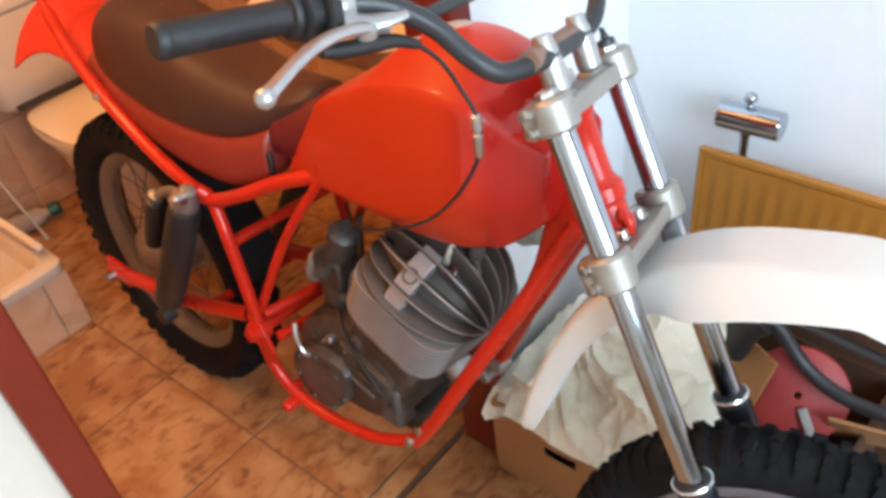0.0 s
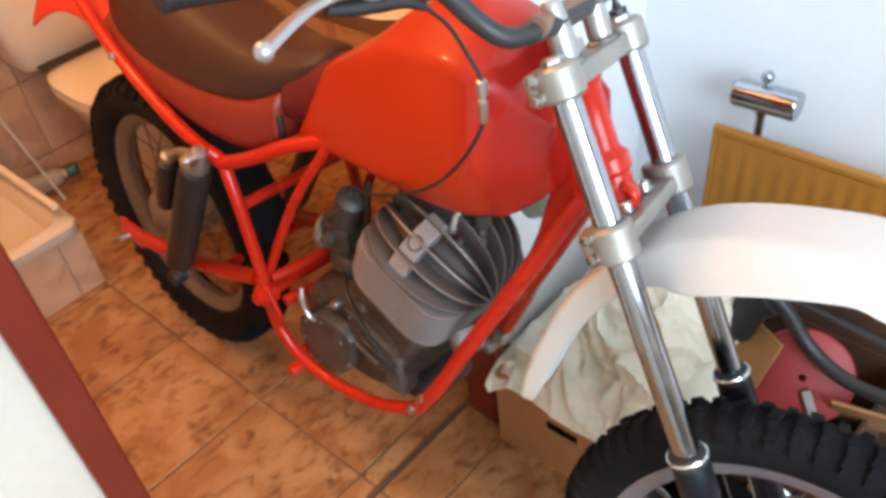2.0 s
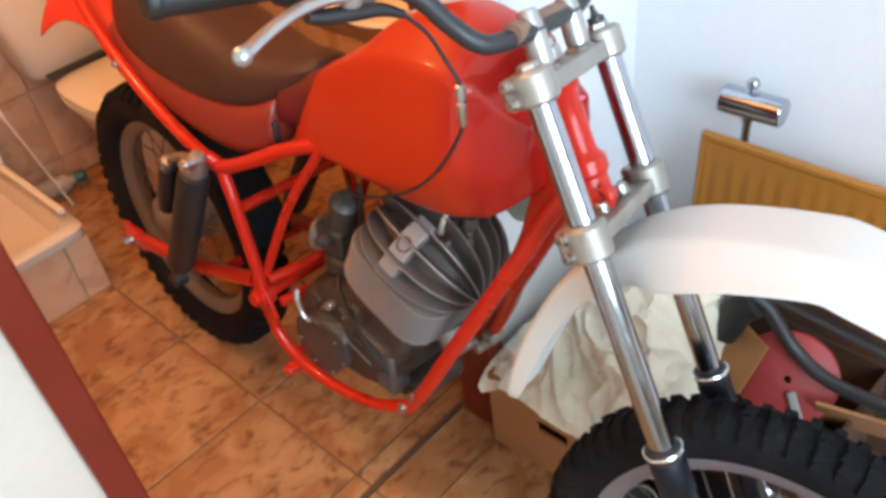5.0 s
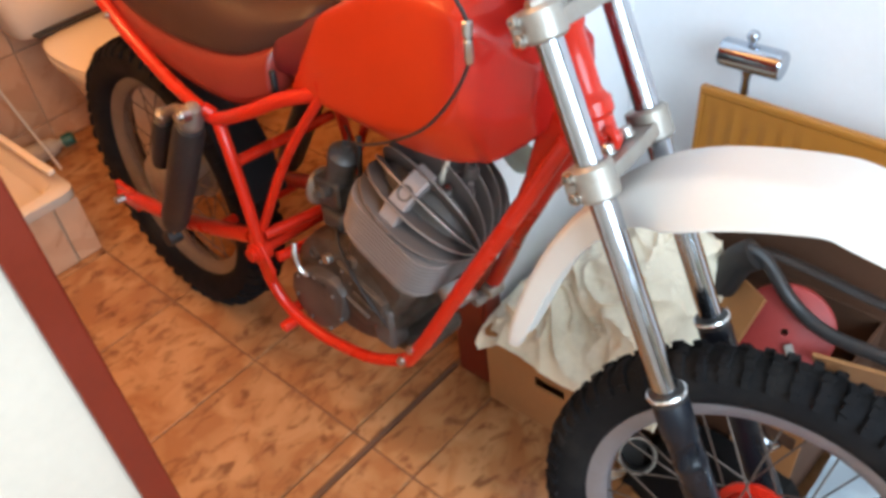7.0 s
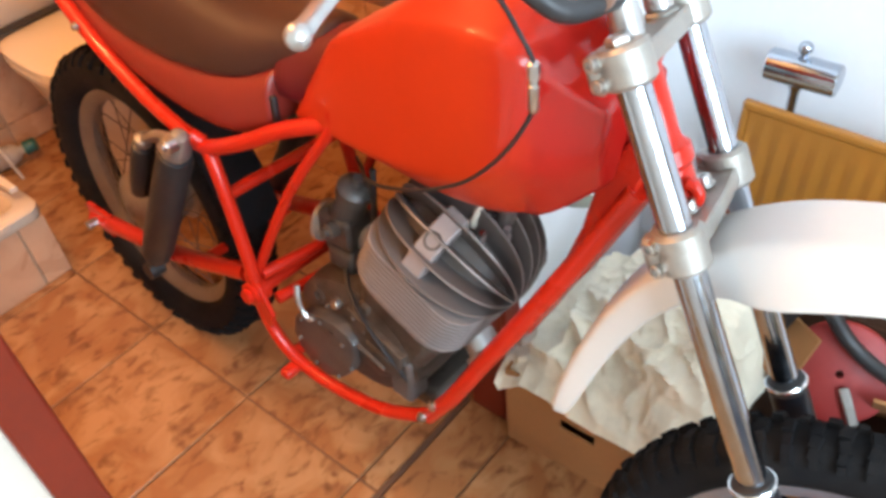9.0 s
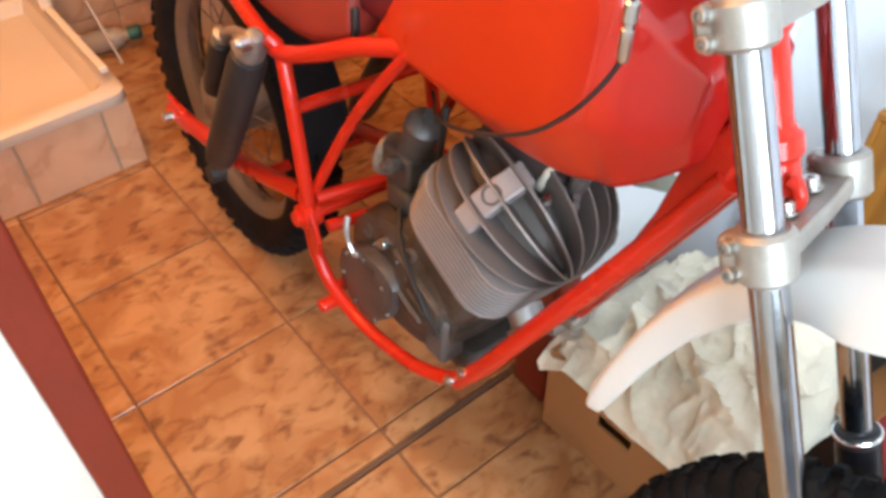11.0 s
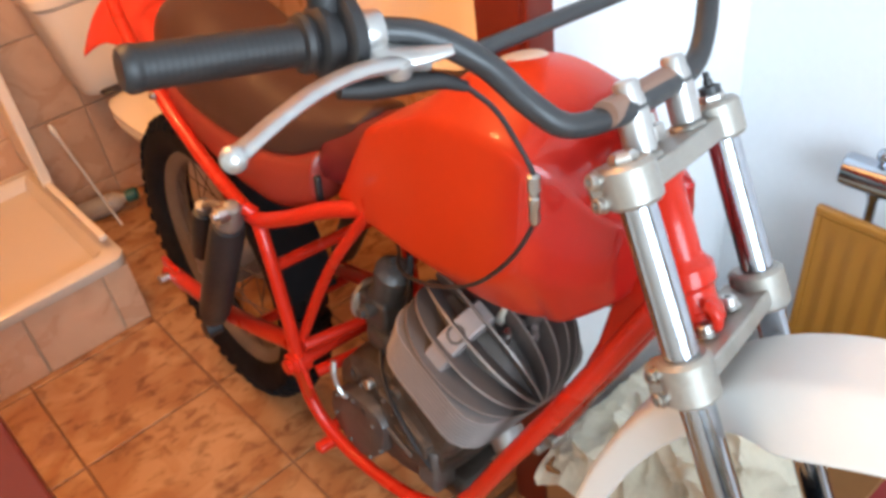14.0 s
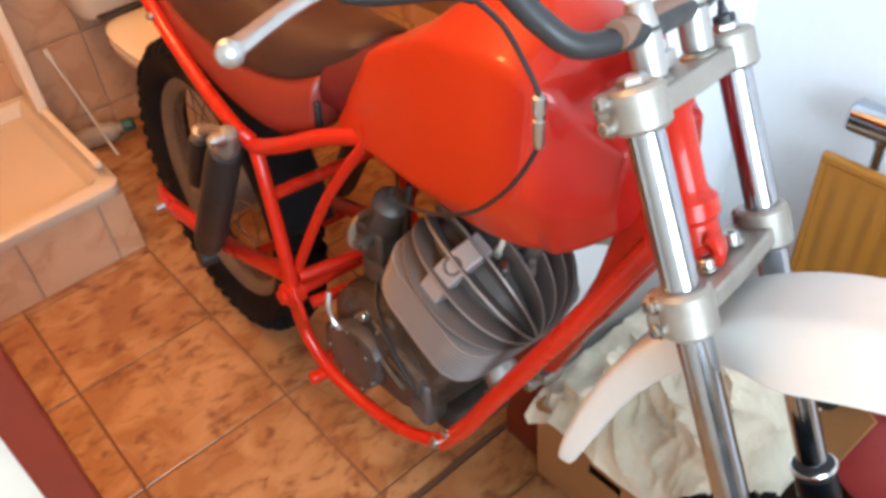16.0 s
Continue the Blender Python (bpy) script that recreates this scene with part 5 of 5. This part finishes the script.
lathe(bm := B(), H0 + spoke_dir(-8) * 0.088 + CP * 0.005, spoke_dir(-8), [(0.008, -0.03), (0.008, 0.0), (0.006, 0.004), (0.006, 0.024), (0.004, 0.028), (0.004, 0.044), (0, 0.044)], 14)
part("spark_plug", bm, CERAMIC, eng, "white spark plug")
for y in (-0.02, 0.045):
    lathe(bm := B(), H0 + spoke_dir(y * 900) * 0.085 + CP * 0.03, spoke_dir(y * 900), [(0.007, -0.03), (0.007, 0.012), (0.005, 0.014), (0.005, 0.022), (0, 0.022)], 8)
    part("head_nut", bm, STEEL, eng)
# exhaust port stub
lathe(bm := B(), V(0.918, -0.006, 0.474), CP + V(0, -0.2, -0.3), [(0.026, 0), (0.026, 0.025), (0.034, 0.027), (0.034, 0.038), (0.022, 0.040), (0.022, 0.01), (0, 0.01)], 20)
part("exhaust_flange", bm, SATIN, eng, "pale alloy exhaust flange")

# carburettor
carb_at = V(0.684, -0.026, 0.600)
cu = V(0.39, -0.04, 0.92).normalized()
lathe(bm := B(), carb_at - cu * 0.035, cu, [(0.016, -0.050), (0.024, -0.045), (0.025, -0.008), (0.031, -0.004), (0.031, 0.030), (0.026, 0.040), (0.0245, 0.080), (0.028, 0.084), (0.028, 0.100), (0.020, 0.108), (0.008, 0.110), (0.008, 0.124), (0, 0.124)], 24)
CARB = material("zinc_carburettor_alloy", (0.10, 0.098, 0.098), 0.45, metal=0.5, vary=0.2, scale=30, fine=240, bump=0.25, dirt=(0.09, 0.07, 0.05), dirt_amount=0.6, dirt_scale=20)
carb = part("carburettor", bm, CARB, bike, "grey cast carburettor")
part("mixing_body", box(B(), (0.645, -0.056, 0.552), (0.712, 0.0, 0.604)), CARB, carb, bevel=0.006)
part("float_bowl", box(B(), (0.660, -0.060, 0.508), (0.716, 0.004, 0.548)), CARB, carb, bevel=0.010)
lathe(bm := B(), V(0.672, -0.056, 0.578), V(0, -1, 0.1), [(0.010, 0), (0.010, 0.006), (0.005, 0.008), (0.005, 0.016), (0, 0.016)], 10)
part("mixture_screw", bm, BRIDGE, carb)
bell = V(0.622, -0.028, 0.562)
lathe(bm := B(), bell, V(0.81, 0.0, 0.56) - bell, [(0.020, 0.030), (0.024, 0.004), (0.030, 0), (0.035, 0.003), (0.035, 0.009), (0.024, 0.018), (0.022, 0.18)], 24)
part("intake_bell", bm, CAST_ALU, carb, "pale alloy intake mouth")
lathe(bm := B(), carb_at + V(0.0, -0.03, -0.01), V(0, -1, 0.1), [(0.013, 0), (0.013, 0.016), (0.007, 0.018), (0.007, 0.026), (0, 0.026)], 12)
part("idle_screw", bm, ENGINE, carb)
tube(bm := B(), [V(0.74, -0.02, 0.70), V(0.745, -0.03, 0.62), V(0.74, -0.03, 0.555)], 0.005, 8)
part("fuel_hose", bm, RUBBER, carb)
# lugs and a stud on the far half of the cylinder head
lathe(bm := B(), V(0.955, 0.004, 0.664), V(0.30, -0.10, 0.95), [(0.009, 0), (0.009, 0.012), (0.005, 0.014), (0.005, 0.028), (0, 0.028)], 12)
part("head_stud", bm, BRIDGE, eng, "bright stud on the head")
for at, r in ((V(0.930, 0.002, 0.672), 0.015), (V(0.952, 0.012, 0.694), 0.012)):
    lathe(bm := B(), at, V(0.30, -0.10, 0.95), [(r, -0.02), (r, 0.016), (r * 0.8, 0.022), (r * 0.45, 0.023), (r * 0.45, 0.016), (0, 0.016)], 16)
    part("head_lug", bm, FIN, eng)
# pale cloth hanging under the tank on the far side
rnd = random.Random(4)
rows = [[(0.865 + 0.022 * j + 0.012 * i, 0.075 + 0.017 * i + 0.006 * math.sin(j * 2.1), 0.762 - 0.026 * i + 0.010 * (j - 2) * (i / 5) + rnd.uniform(-0.006, 0.006)) for j in range(5)] for i in range(6)]
part("rag", sheet(B(), rows, 0.002), material("pale_mint_cloth", (0.55, 0.66, 0.58), 0.9), bike, "pale mint rag under the tank", sub=1)


# ---- radiator and its chrome fitting ----
rad = thing("radiator", "brown enamelled panel radiator on the wall", "radiator", Matrix.Translation((0, 0.84, 0.6)) @ Matrix.Rotation(radians(1.2), 4, "X") @ Matrix.Translation((0, -0.84, -0.6)))
RX, RY0, RY1, RZ0, RZ1 = 1.437, 0.05, 0.840, 0.12, 0.600
bm = B()
ny = 24
grid = []
for i in range(ny * 4 + 1):
    y = RY1 - 0.014 - (RY1 - RY0 - 0.028) * i / (ny * 4)
    dep = 0.0045 if i % 4 in (1, 2) else 0.0
    grid.append([(RX + dep * f, y, z) for f, z in ((0, RZ0 + 0.016), (0.2, RZ0 + 0.03), (1, RZ0 + 0.05), (1, RZ1 - 0.07), (0.2, RZ1 - 0.045), (0, RZ1 - 0.016))])
part("ribbed_panel", sheet(B(), grid, 0.002), RADIATOR, rad, "vertical ribs pressed into brown panel")
bm = B()
box(bm, (RX - 0.002, RY0, RZ1 - 0.015), (RX + 0.014, RY1, RZ1))
box(bm, (RX - 0.002, RY0, RZ0), (RX + 0.014, RY1, RZ0 + 0.015))
box(bm, (RX - 0.002, RY1 - 0.013, RZ0 + 0.015), (RX + 0.014, RY1, RZ1 - 0.015))
box(bm, (RX - 0.002, RY0, RZ0 + 0.015), (RX + 0.014, RY0 + 0.013, RZ1 - 0.015))
part("edge_frame", bm, RADIATOR, rad, smooth=False, bevel=0.004)
part("back_panel", box(B(), (RX + 0.007, RY0 + 0.014, RZ0 + 0.016), (RX + 0.012, RY1 - 0.014, RZ1 - 0.016)), RADIATOR, rad, smooth=False)
for y in (RY0 + 0.15, RY1 - 0.15):
    part("wall_bracket", box(B(), (RX + 0.0145, y - 0.015, RZ0 + 0.05), (EAST - 0.001, y + 0.015, RZ1 - 0.24)), RADIATOR, rad, smooth=False)

fit_ = thing("radiator_hook", "polished chrome cylinder with ball knob on the radiator", "chrome fitting")
cyl_c = V(1.485, 0.770, 0.652)
lathe(bm := B(), cyl_c + V(0, 0.058, 0), (0, -1, 0), [(0, 0), (0.024, 0), (0.0265, 0.003), (0.0265, 0.113), (0.024, 0.116), (0, 0.116)], 32)
part("cylinder", bm, CHROME, fit_, "mirror chrome cylinder")
bmesh.ops.create_uvsphere(bm := B(), u_segments=18, v_segments=12, radius=0.0115, matrix=Matrix.Translation(cyl_c + V(0, 0.004, 0.042)))
part("ball_knob", bm, CHROME, fit_)
lathe(bm := B(), cyl_c + V(0, 0.004, 0.024), (0, 0, 1), [(0.006, 0), (0.006, 0.012)], 12)
part("neck", bm, CHROME, fit_)
lathe(bm := B(), cyl_c + V(0, 0.006, -0.12), (0, 0, 1), [(0.008, 0), (0.008, 0.082), (0.011, 0.088), (0.011, 0.1)], 12)
part("stem", bm, CHROME, fit_)


# ---- cardboard boxes and parts behind the front wheel ----
def carton(name, x0, y0, x1, y1, h, rz, mat, label, hole=False):
    """An open carton: four walls, a bottom, and a hand slot cut through one side."""
    cx, cy = (x0 + x1) / 2, (y0 + y1) / 2
    root = thing(name, label, "cardboard box", pose(cx, cy, 0, 0, 0, rz))
    hx, hy, t = (x1 - x0) / 2, (y1 - y0) / 2, 0.005
    part("bottom", box(B(), (-hx, -hy, 0.001), (hx, hy, 0.006)), mat, root, smooth=False)
    bm = B()
    if hole:
        outer = [(-hy, 0.006), (hy, 0.006), (hy, h), (-hy, h)]
        inner = [(-0.035, h * 0.54), (0.035, h * 0.56), (0.035, h * 0.70), (-0.035, h * 0.68)]
        rings = [[bm.verts.new((x, y, z)) for y, z in pts] for pts, x in ((outer, -hx), (inner, -hx), (inner, -hx + t), (outer, -hx + t))]
        for r0, r1 in zip(rings, rings[1:] + rings[:1]):
            for k in range(4):
                bm.faces.new((r0[k], r0[(k + 1) % 4], r1[(k + 1) % 4], r1[k]))
        bmesh.ops.recalc_face_normals(bm, faces=bm.faces)
    else:
        box(bm, (-hx, -hy, 0.006), (-hx + t, hy, h))
    part("side_wall", bm, mat, root, smooth=False)
    part("side_wall", box(B(), (hx - t, -hy, 0.006), (hx, hy, h)), mat, root, smooth=False)
    part("end_wall", box(B(), (-hx + t, -hy, 0.006), (hx - t, -hy + t, h)), mat, root, smooth=False)
    part("end_wall", box(B(), (-hx + t, hy - t, 0.006), (hx - t, hy, h)), mat, root, smooth=False)
    return root


carton("cardboard_box", 0.993, 0.725, 1.29, 1.028, 0.215, 2.5, CARD, "open brown cardboard box with a hand slot", hole=True)
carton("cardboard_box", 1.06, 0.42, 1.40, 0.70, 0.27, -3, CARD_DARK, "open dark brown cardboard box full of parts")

# crumpled cloth heaped in the first box, one corner spilling over its edge
def ridge(p, k, seed):
    return 1 - min(abs(noise.noise(p * k + V(seed, seed * 1.7, -seed))) * 2.3, 1)


def heap(u, v):
    """The cloth's heap before it is crumpled."""
    x, y = 0.984 + 0.312 * v, 1.038 - 0.405 * u
    e = min(u * 0.9, (1 - u) * 1.3, v, (1 - v) * 1.2)
    bulge = 1 - (1 - min(e * 2.7, 1)) ** 2.0
    z = 0.217 + 0.262 * bulge * (0.35 + 0.65 * min(u * 1.45, 1)) * (0.80 + 0.2 * v)
    if v < 0.10:
        f = (0.10 - v) / 0.10
        hang = max(noise.noise(V(y * 9, 2.0, 0)) + 0.25, 0) + 1.3 * max(1 - abs(u - 0.03) / 0.10, 0)
        z -= f * (0.006 + 0.028 * hang)
        x -= 0.012 * f
    return V(x, y, z), bulge


rows = []
nu, nv = 150, 120
for i in range(nu + 1):
    line = []
    for j in range(nv + 1):
        u, v = i / nu, j / nv
        p, bulge = heap(u, v)
        du, dv = heap(min(u + 0.02, 1), v)[0] - heap(max(u - 0.02, 0), v)[0], heap(u, min(v + 0.02, 1))[0] - heap(u, max(v - 0.02, 0))[0]
        nrm = dv.cross(du).normalized()
        if nrm.z < 0:
            nrm = -nrm
        q = p + 0.030 * V(noise.noise(p * 9), noise.noise(p * 9 + V(7, 0, 0)), noise.noise(p * 9 + V(0, 9, 0)))
        slant = V(q.x * 0.7 + q.z * 0.5, q.y * 0.55 + q.z * 0.4, q.z - 0.8 * q.y)
        fold = 0.030 * ridge(slant, 8, 1.0) ** 1.5 + 0.012 * ridge(slant, 19, 4.1) ** 2.0 + 0.004 * ridge(q, 42, 9.1) ** 2.0 - 0.019
        line.append(p + nrm * fold * (0.20 + 0.80 * min(bulge * 1.6, 1)))
    rows.append(line)
tagged(part("cotton_cloth", sheet(B(), rows, 0.0025), CLOTH, None, "crumpled cream cotton cloth stuffed into the cardboard box"), category="cloth")

# card flaps and small parts in and before the second box
for lo, hi, m, nm in (((-0.10, -0.003, -0.05), (0.10, 0.003, 0.06), pose(1.25, 0.675, 0.31, 24, 0, 62), "card_flap"), ((-0.09, -0.003, -0.06), (0.09, 0.003, 0.05), pose(1.245, 0.385, 0.275, -30, 6, 98), "card_flap"), ((-0.13, -0.003, -0.05), (0.13, 0.003, 0.05), pose(1.02, 0.52, 0.05, 78, 0, 20), "card_flap")):
    ob = part(nm, box(B(), lo, hi), CARD, None, "loose torn flap of brown cardboard", smooth=False)
    ob.matrix_world = m
    tagged(ob, category="cardboard", group="loose cardboard flaps")
pipe = thing("exhaust_pipe", "black exhaust pipe with a bright flange lying on the floor", "exhaust pipe")
p0, p1 = V(0.965, 0.655, 0.132), V(1.042, 0.697, 0.036)
lathe(bm := B(), p0, p1 - p0, [(0, 0.05), (0.027, 0.05), (0.027, 0.0), (0.030, 0.0), (0.031, 0.004), (0.031, 0.11), (0.026, 0.12)], 26)
part("pipe", bm, RUBBER, pipe)
lathe(bm := B(), p0, p0 - p1, [(0.0300, -0.003), (0.0335, -0.003), (0.0345, 0.0), (0.0335, 0.003), (0.0300, 0.003)], 28, closed=True)
part("flange", bm, DULL_STEEL, pipe, "bright ring flange")
# its southern stretch is unseen, added to give the fork chrome a blue reflection
bag = thing("plastic_bag", "pale blue plastic sheet lying by the front wheel", "plastic sheet")
rows = []
for i in range(31):
    line = []
    for j in range(45):
        u, v = i / 30 - 0.5, j / 44 - 0.5
        r_ = max(1 - 2.2 * max(abs(u), abs(v)) ** 1.6, 0)
        x, y = 1.17 + 0.34 * u, 0.0 + 0.80 * v
        line.append((x, y, 0.010 + 0.10 * r_ + 0.02 * r_ * noise.noise(V(x * 24, y * 24, 2)) + 0.012 * abs(noise.noise(V(x * 50, y * 45, 5)))))
    rows.append(line)
part("film", sheet(B(), rows, 0.002), PALE_BLUE, bag)
bits = thing("metal_bracket", "bent shiny metal bracket on the cardboard", "metal part")
tube(bm := B(), [(1.052, 0.50, 0.285), (1.046, 0.488, 0.268), (1.046, 0.476, 0.25), (1.046, 0.462, 0.24), (1.05, 0.45, 0.25)], [0.010, 0.012, 0.007, 0.012, 0.007], 10, flat=0.4)
part("strap", bm, CHROME, bits)

# red brake plate standing in the second box
disc = thing("brake_plate", "faded red brake plate with a centre hole", "brake plate", look((1.235, 0.535, 0.30), (1.235 + 0.75, 0.535 + 0.25, 0.30 - 0.55)))
lathe(bm := B(), (0, 0, 0), (0, 0, 1), [(0.0065, 0.002), (0.030, 0.0022), (0.034, 0.0012), (0.076, 0.0), (0.084, -0.004), (0.086, -0.014), (0.080, -0.022), (0.0065, -0.022)], 40, closed=True)
part("plate", bm, DISC_RED, disc)
part("lever_arm", box(B(), (-0.008, -0.085, 0.008), (0.008, -0.02, 0.013), pose(0, 0, 0, 0, 0, 25)), DULL_STEEL, disc, bevel=0.003)
# rubber hose arching over it
hose2 = thing("exhaust_hose", "dark grey rubber covered pipe lying over the box", "pipe")
part("pipe", tube(B(), [(1.23, 0.66, 0.36), (1.24, 0.635, 0.435), (1.25, 0.60, 0.43), (1.25, 0.54, 0.362), (1.24, 0.47, 0.335), (1.23, 0.38, 0.345), (1.21, 0.28, 0.37)], 0.0125, 12), BAR_GREY, hose2)
part("sleeve", tube(B(), [(1.23, 0.66, 0.35), (1.238, 0.64, 0.41), (1.245, 0.615, 0.437)], 0.029, 14), RUBBER, hose2)
part("strap", tube(B(), [(1.33, 0.63, 0.372), (1.34, 0.612, 0.368), (1.34, 0.528, 0.362), (1.34, 0.448, 0.353), (1.34, 0.38, 0.35)], 0.013, 10, flat=0.5), RUBBER, hose2)
# dark board standing against the radiator behind the parts
def board(y, top):
    return [(1.424, y, 0.002), (1.430, y, 0.002), (1.430, y, top), (1.424, y, top)]
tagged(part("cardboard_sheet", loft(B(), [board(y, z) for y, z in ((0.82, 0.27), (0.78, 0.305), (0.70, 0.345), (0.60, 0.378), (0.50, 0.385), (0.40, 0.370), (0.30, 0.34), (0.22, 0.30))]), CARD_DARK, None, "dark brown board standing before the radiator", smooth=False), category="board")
ob = part("card_flap", box(B(), (-0.055, -0.003, -0.07), (0.055, 0.003, 0.07)), CARD, None, "loose torn flap of brown cardboard", smooth=False)
ob.matrix_world = pose(1.053, 0.475, 0.21, 8, 0, 88)
tagged(ob, category="cardboard", group="loose cardboard flaps")
tagged(part("wooden_stick", box(B(), (-0.05, -0.007, 0.0), (0.05, 0.007, 0.007), pose(0.97, 0.715, 0.001, 0, 0, -35)), material("pale_split_wood", (0.62, 0.55, 0.46), 0.7, fine=200), None, "short pale wooden stick on the floor tiles", smooth=False), category="stick")
# crumpled black sheet, added to darken the gap between second box and wheel
gap_sheet = thing("black_gap_sheet", "crumpled black sheet added to darken the gap before the box", "plastic bag")
rows = []
for i in range(25):
    line = []
    for j in range(19):
        u, v = i / 24, j / 18
        y = 0.685 - 0.34 * u
        a_ = math.pi * 0.5 * v
        n1 = noise.noise(V(y * 14, v * 3, 6.0)) * 0.02 + abs(noise.noise(V(y * 40, v * 8, 2.0))) * 0.012
        h = (0.20 - 0.05 * abs(u - 0.4)) * min(1.0, 4.0 * min(u, 1 - u) + 0.25)
        line.append((1.046 - (0.075 + n1) * math.cos(a_) ** 0.7, y, 0.002 + h * math.sin(a_)))
    rows.append(line)
part("film", sheet(B(), rows, 0.002), TYRE, gap_sheet)



# ---- floor and wall tiles ----
def tile_mesh(name, sx, sy, t, bev):
    bm = B()
    a = [bm.verts.new((x, y, 0)) for x, y in ((0, 0), (sx, 0), (sx, sy), (0, sy))]
    b = [bm.verts.new((x, y, t - bev)) for x, y in ((0, 0), (sx, 0), (sx, sy), (0, sy))]
    c = [bm.verts.new((x, y, t)) for x, y in ((bev, bev), (sx - bev, bev), (sx - bev, sy - bev), (bev, sy - bev))]
    bm.faces.new(c)
    for lo, hi in ((a, b), (b, c)):
        for k in range(4):
            bm.faces.new((lo[k], lo[(k + 1) % 4], hi[(k + 1) % 4], hi[k]))
    me = bpy.data.meshes.new(name)
    bm.to_mesh(me)
    bm.free()
    return me


def lay(parent, name, mat, u0, u1, v0, v1, pu, pv, ou, ov, joint, t, place):
    """Tiles over a rectangle on a grid through (ou, ov), cut at its edges."""
    cache = {}
    i = math.floor((u0 - ou) / pu)
    while ou + i * pu < u1:
        j = math.floor((v0 - ov) / pv)
        while ov + j * pv < v1:
            a0, a1 = max(ou + i * pu + joint / 2, u0), min(ou + (i + 1) * pu - joint / 2, u1)
            b0, b1 = max(ov + j * pv + joint / 2, v0), min(ov + (j + 1) * pv - joint / 2, v1)
            if a1 - a0 > 0.015 and b1 - b0 > 0.015:
                key = (round(a1 - a0, 4), round(b1 - b0, 4))
                if key not in cache:
                    cache[key] = tile_mesh(name, *key, t, 0.0015)
                    cache[key].materials.append(mat)
                ob = new(name, cache[key])
                ob.parent = parent
                ob.matrix_local = place(a0, b0)
            j += 1
        i += 1


PITCH = 0.3335
flat = lambda x, y: Matrix.Translation((x, y, -0.004))
lay(floor, "floor_tile", FLOOR_TILE, -0.1, BE, 1.152, NORTH, PITCH, PITCH, 0.738, 1.532, 0.005, 0.005, flat)
lay(floor, "floor_tile", FLOOR_TILE, WEST, EAST, SOUTH, 1.136, PITCH, PITCH, 0.735, 1.020, 0.005, 0.005, flat)
north = bpy.data.objects["wall_bath_north"]
lay(north, "wall_tile", WALL_TILE, -0.1, BE, 0.0, 2.1, 0.2, 0.25, 0.95, 0.08, 0.004, 0.008, lambda x, z: Matrix.Translation((x, NORTH + 0.012, z)) @ Matrix.Rotation(radians(90), 4, "X"))
east = bpy.data.objects["wall_bath_east"]
lay(east, "wall_tile", WALL_TILE, 1.13, NORTH, 0.0, 2.1, 0.2, 0.25, 1.53, 0.08, 0.004, 0.008, lambda y, z: Matrix.Translation((BE + 0.012, y, z)) @ Matrix(((0, 0, -1, 0), (1, 0, 0, 0), (0, 1, 0, 0), (0, 0, 0, 1))))
